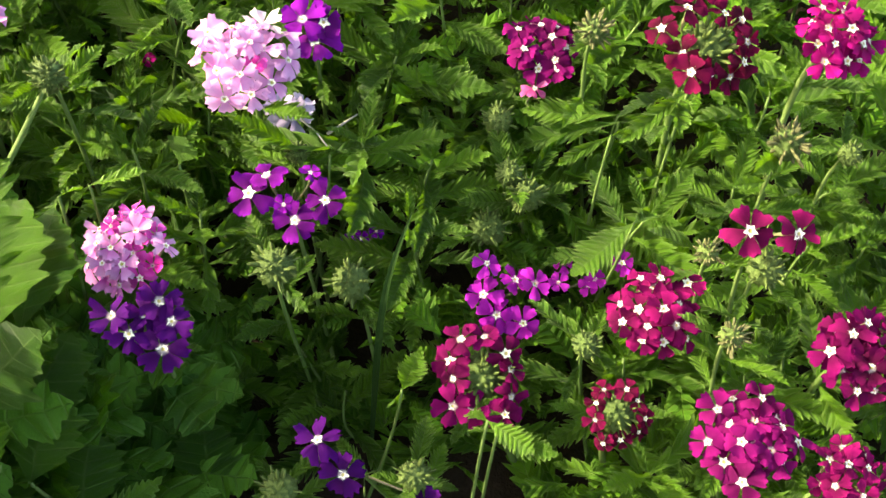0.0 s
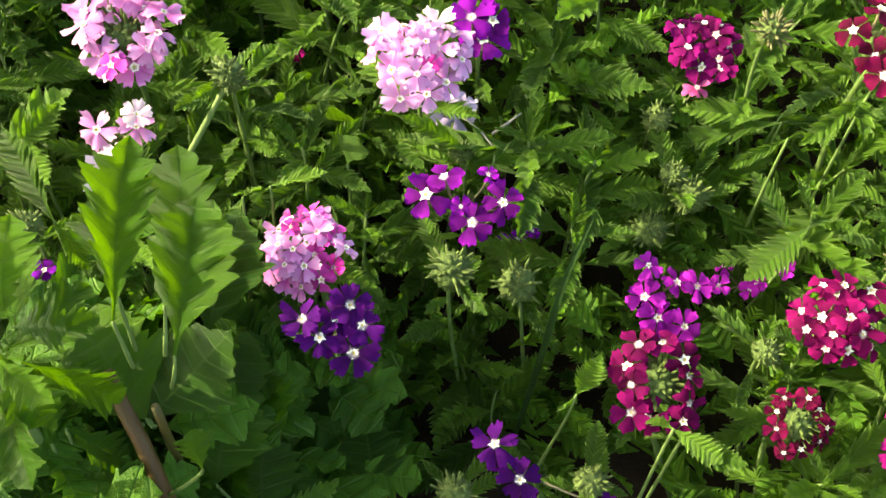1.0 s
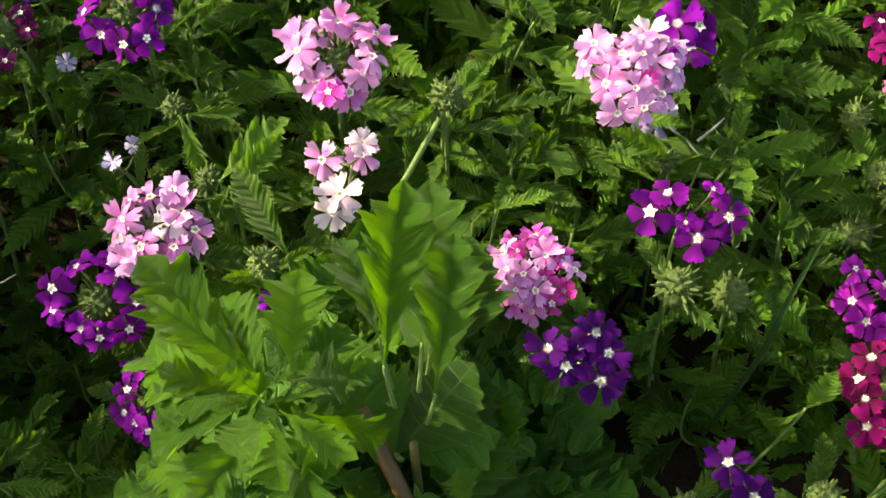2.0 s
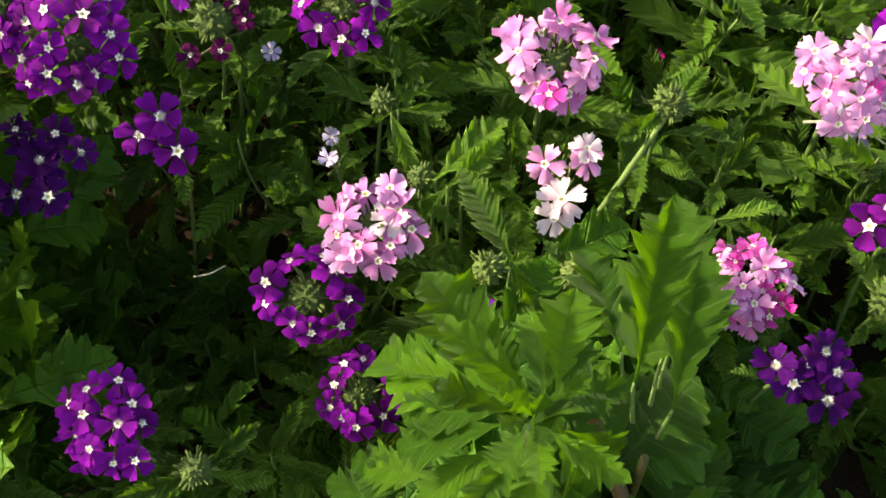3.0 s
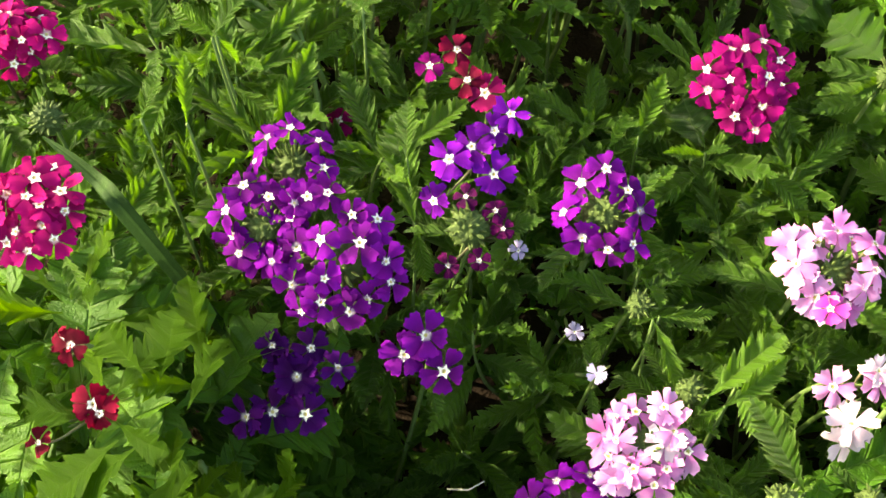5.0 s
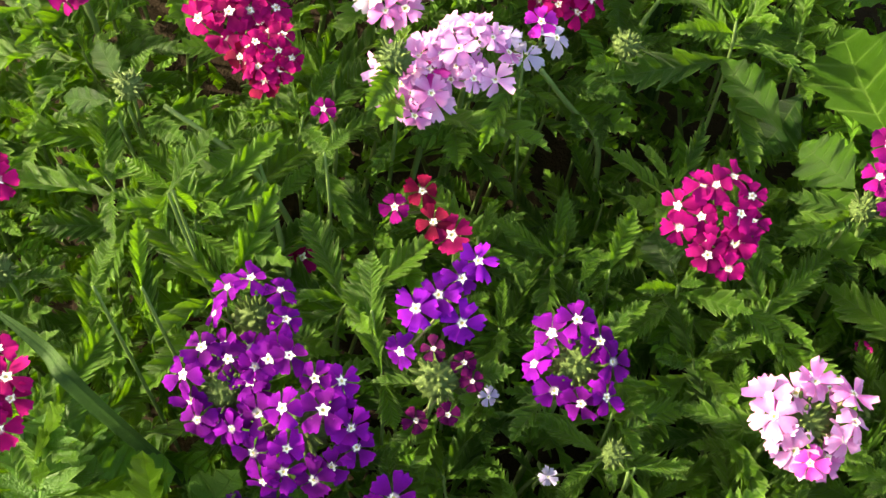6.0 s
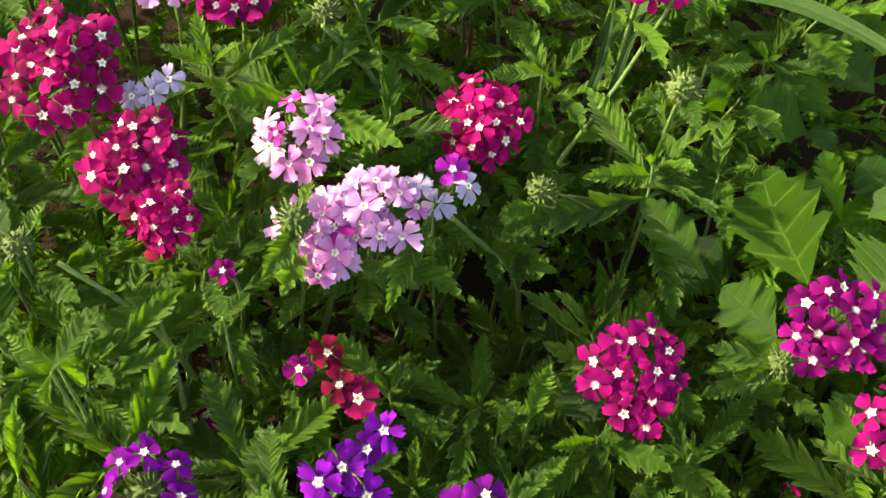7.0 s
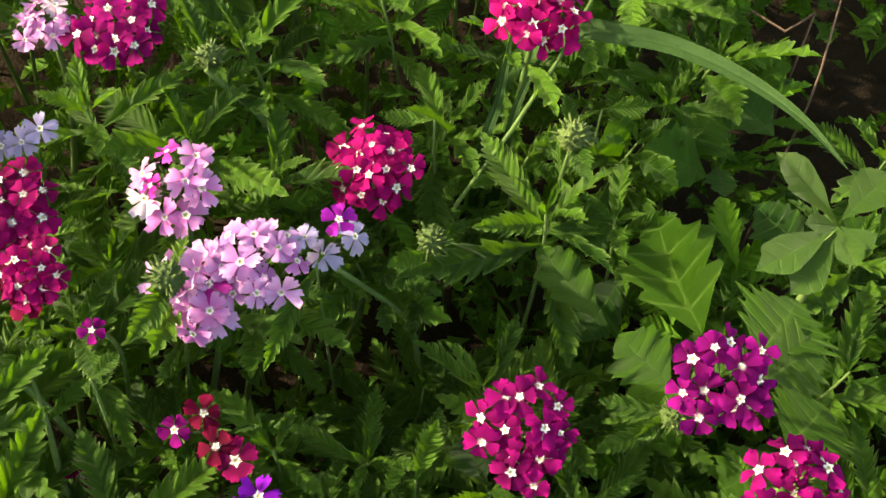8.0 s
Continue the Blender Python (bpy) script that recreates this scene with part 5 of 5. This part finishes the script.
stalk("grass_stalk", stalk_line + [down(stalk_line[-1], -0.02, 0.01)], 0.0010, 0.0014, STEM, "slanting green grass stalk rising between the flowers", "grass")
stalk_line = [(-0.019, 0.304, 0.320), (-0.024, 0.277, 0.300), (-0.033, 0.254, 0.271)]
ribbon("grass", [down(stalk_line[-1])] + stalk_line[::-1], 0.006, "upright narrow green grass blade", "grass")
stalk_line = [(-0.002, 0.295, 0.315), (-0.019, 0.260, 0.288)]
ribbon("grass", [down(stalk_line[-1])] + stalk_line[::-1], 0.005, "upright narrow green grass blade", "grass")
stalk_line = [(0.235, -0.098, 0.147), (0.238, -0.090, 0.202), (0.247, -0.075, 0.237)]
ribbon("grass", [down(stalk_line[0], 0, 0.01)] + stalk_line, 0.0036, "single upright grey-green grass blade in shade", "grass")
stalk_line = [(-0.321, -0.006, 0.327), (-0.298, -0.019, 0.318), (-0.278, -0.033, 0.296)]
ribbon("grass", [down(stalk_line[-1], 0.03)] + stalk_line[::-1] , 0.008, "broad green grass blade beside the pink flowers", "grass")
stalk_line = [(0.176, 0.358, 0.307), (0.169, 0.331, 0.275), (0.166, 0.322, 0.255)]
stalk("dry_twig", stalk_line + [down(stalk_line[-1], 0.0, 0.0)], 0.0006, 0.0009, DRY, "thin dry brown twig standing in the soil", "twig")
stalk_line = [(0.124, 0.353, 0.301), (0.144, 0.343, 0.295), (0.157, 0.344, 0.308)]
stalk("dry_twig", stalk_line + [down(stalk_line[-1], 0.02, 0.03)], 0.0007, 0.0011, DRY, "bent dry brown twig over the soil", "twig")

# ---- leafy shoots ----


def height_of_leaves(x, y):
    raised = 0.06 * max(0.0, min(1.0, (-0.24 - x) / 0.05)) * max(0.0, 1 - abs(y + 0.02) / 0.12)
    raised = max(raised, 0.038 * max(0.0, min(1.0, (-0.04 - x) / 0.14)) * max(0.0, min(1.0, (y + 0.02) / 0.05)))
    return raised + max(0.188 + 0.42 * y, 0.203 + 0.30 * y) + 0.02 * noise.noise((x * 7, y * 7, 5)) + 0.012 * noise.noise((x * 23, y * 23, 8))


# Bare or sunken patches: x, y, half-widths.
HOLES = ((0.19, -0.11, 0.085, 0.055), (0.05, -0.07, 0.05, 0.05), (0.065, 0.075, 0.035, 0.04), (-0.20, -0.065, 0.10, 0.06), (-0.16, -0.08, 0.085, 0.075),
         (-0.10, 0.145, 0.045, 0.05), (-0.05, 0.17, 0.075, 0.04), (-0.105, 0.295, 0.025, 0.03), (0.195, 0.345, 0.075, 0.085), (0.15, -0.10, 0.07, 0.05), (0.13, 0.13, 0.03, 0.02), (0.315, -0.120, 0.045, 0.045), (0.30, -0.175, 0.055, 0.035), (0.235, -0.18, 0.06, 0.045), (0.17, -0.15, 0.10, 0.06), (-0.29, 0.26, 0.08, 0.05), (0.255, -0.14, 0.05, 0.045), (0.02, 0.165, 0.05, 0.04), (0.10, 0.25, 0.05, 0.035))


def hollow(x, y):
    return sum(max(0.0, min(1.0, 2.2 - 2.2 * math.hypot((x - a) / rx, (y - b) / ry))) for a, b, rx, ry in HOLES)


shoot_dice = random.Random(5)


def verbena_shoot(x, y, tip_z, lean):
    tip = Vector((x, y, tip_z))
    foot = Vector((x + lean.x + shoot_dice.uniform(-0.02, 0.02), y + lean.y + 0.02, 0))
    foot.z = ground_z(foot.x, foot.y) - 0.003
    way = Vector((shoot_dice.uniform(-0.4, 0.4), shoot_dice.uniform(-0.5, 0.2), 1)).normalized()
    thing = empty("verbena_shoot", foot)
    tagged(thing, "leafy green verbena shoot with toothed leaves in soil", "plant", "verbena shoots")
    pts = curve_points(tip, foot, -way * 0.06, 9)
    piece("stem", tube("stem", pts, 0.0007, 0.0017, STEM, 6, origin=foot), thing)
    turn = shoot_dice.uniform(0, math.pi)
    along, size = 0.0, shoot_dice.uniform(0.85, 1.35)
    total = sum((pts[i + 1] - pts[i]).length for i in range(8))
    for k in range(6):
        t = min(0.97, along / total)
        i = min(7, int(t * 8))
        at = pts[i].lerp(pts[i + 1], t * 8 - i)
        ln = (0.014, 0.026, 0.040, 0.050, 0.050, 0.044)[k] * size
        for sgn in (1, -1):
            rise = (1.5, 1.0, 0.7, 0.45, 0.25, 0.1)[k] + shoot_dice.uniform(-0.2, 0.2)
            d = Vector((math.cos(turn) * sgn, math.sin(turn) * sgn, rise)).normalized()
            span = ln * shoot_dice.uniform(0.75, 1.15)
            leaf_between(thing, "v", at, at + d * span, span * shoot_dice.uniform(0.26, 0.38), Vector((0, -0.15, 1)))
        along += (0.006, 0.011, 0.014, 0.016, 0.018, 0.02)[k]
        turn += math.pi / 2 + shoot_dice.uniform(-0.3, 0.3)
    return thing


made, tries = 0, 0
spots = []
while made < 262 and tries < 6000:
    tries += 1
    x, y = shoot_dice.uniform(-0.50, 0.60), shoot_dice.uniform(-0.22, 0.58)
    if (x > 0.3 and y > 0.33) or (x < -0.1 and y > 0.5) or hollow(x, y) > 0.3 or (x > 0.12 and y > 0.26):
        continue
    if any(math.hypot(x - a, y - b) < 0.033 for a, b in spots):
        continue
    z = height_of_leaves(x, y) + shoot_dice.uniform(-0.03, 0.012)
    z = clear_height(x, y, z, 0.018)
    if z < ground_z(x, y) + 0.05:
        continue
    spots.append((x, y))
    verbena_shoot(x, y, z, Vector((shoot_dice.uniform(-0.03, 0.03), shoot_dice.uniform(-0.02, 0.03))))
    made += 1

# Low shoots with long shaded leaves in the sunken patches.
made, tries = 0, 0
while made < 30 and tries < 3000:
    tries += 1
    x, y = shoot_dice.uniform(-0.24, 0.34), shoot_dice.uniform(-0.20, 0.19)
    if hollow(x, y) < 0.7 or (x > 0.1 and y < -0.09) or any(math.hypot(x - a, y - b) < 0.030 for a, b in spots):
        continue
    z = clear_height(x, y, height_of_leaves(x, y) - shoot_dice.uniform(0.080, 0.100), 0.018)
    if z < ground_z(x, y) + 0.05:
        continue
    spots.append((x, y))
    verbena_shoot(x, y, z, Vector((shoot_dice.uniform(-0.03, 0.03), shoot_dice.uniform(-0.02, 0.03))))
    made += 1

# ---- the mass of small leaves beneath ----
mass_rng = np.random.default_rng(3)
shapes = [leaf_geometry(5, 0.46, SIMPLE_LOBE, 0.42, c, 1, seed=90 + i, broadest=0.42, blunt=0.72, lean=0.6, quilt=0.02, wave=0.06) for i, c in enumerate((0.15, 0.3, 0.45, 0.6))]
all_v, all_t, all_f, offset = [], [], [], 0
for _ in range(15500):
    x, y = mass_rng.uniform(-0.62, 0.72), mass_rng.uniform(-0.34, 0.75)
    top = height_of_leaves(x, y) - 0.034 - 0.125 * min(1.0, hollow(x, y))
    low = ground_z(x, y) + 0.01
    edge = math.hypot((x - 0.05) / 0.70, (y - 0.2) / 0.57) + 0.08 * noise.noise((x * 9, y * 9, 2))
    if edge > 1 or math.hypot((x - 0.205) / 0.07, (y - 0.345) / 0.09) < 1 + 0.2 * noise.noise((x * 30, y * 30, 1)):
        continue
    top -= 0.14 * max(0.0, edge - 0.8) * 5 * 0.8
    if top <= low + 0.01:
        continue
    sunken = hollow(x, y) > 0.5 and mass_rng.random() < 0.6
    z = low + 0.03 * mass_rng.random() if sunken else top - (top - low) * mass_rng.random() ** 1.5 * 0.92
    z = clear_height(x, y, z, 0.012)
    if z < low:
        continue
    v, t, f = shapes[int(mass_rng.integers(4))]
    ln = mass_rng.uniform(0.012, 0.036) * (1.5 if sunken else 1.0)
    m = Matrix.LocRotScale(Vector((x, y, z)), Euler((mass_rng.uniform(-0.7, 1.0), mass_rng.uniform(-0.9, 0.9), mass_rng.uniform(0, 6.283))), Vector((ln * mass_rng.uniform(0.42, 0.66), ln, ln * 0.7)))
    pts = np.c_[np.array(v), np.ones(len(v))] @ np.array(m).T
    all_v.append(pts[:, :3])
    all_t.append(np.array(t))
    all_f.append(np.array(f) + offset)
    offset += len(v)
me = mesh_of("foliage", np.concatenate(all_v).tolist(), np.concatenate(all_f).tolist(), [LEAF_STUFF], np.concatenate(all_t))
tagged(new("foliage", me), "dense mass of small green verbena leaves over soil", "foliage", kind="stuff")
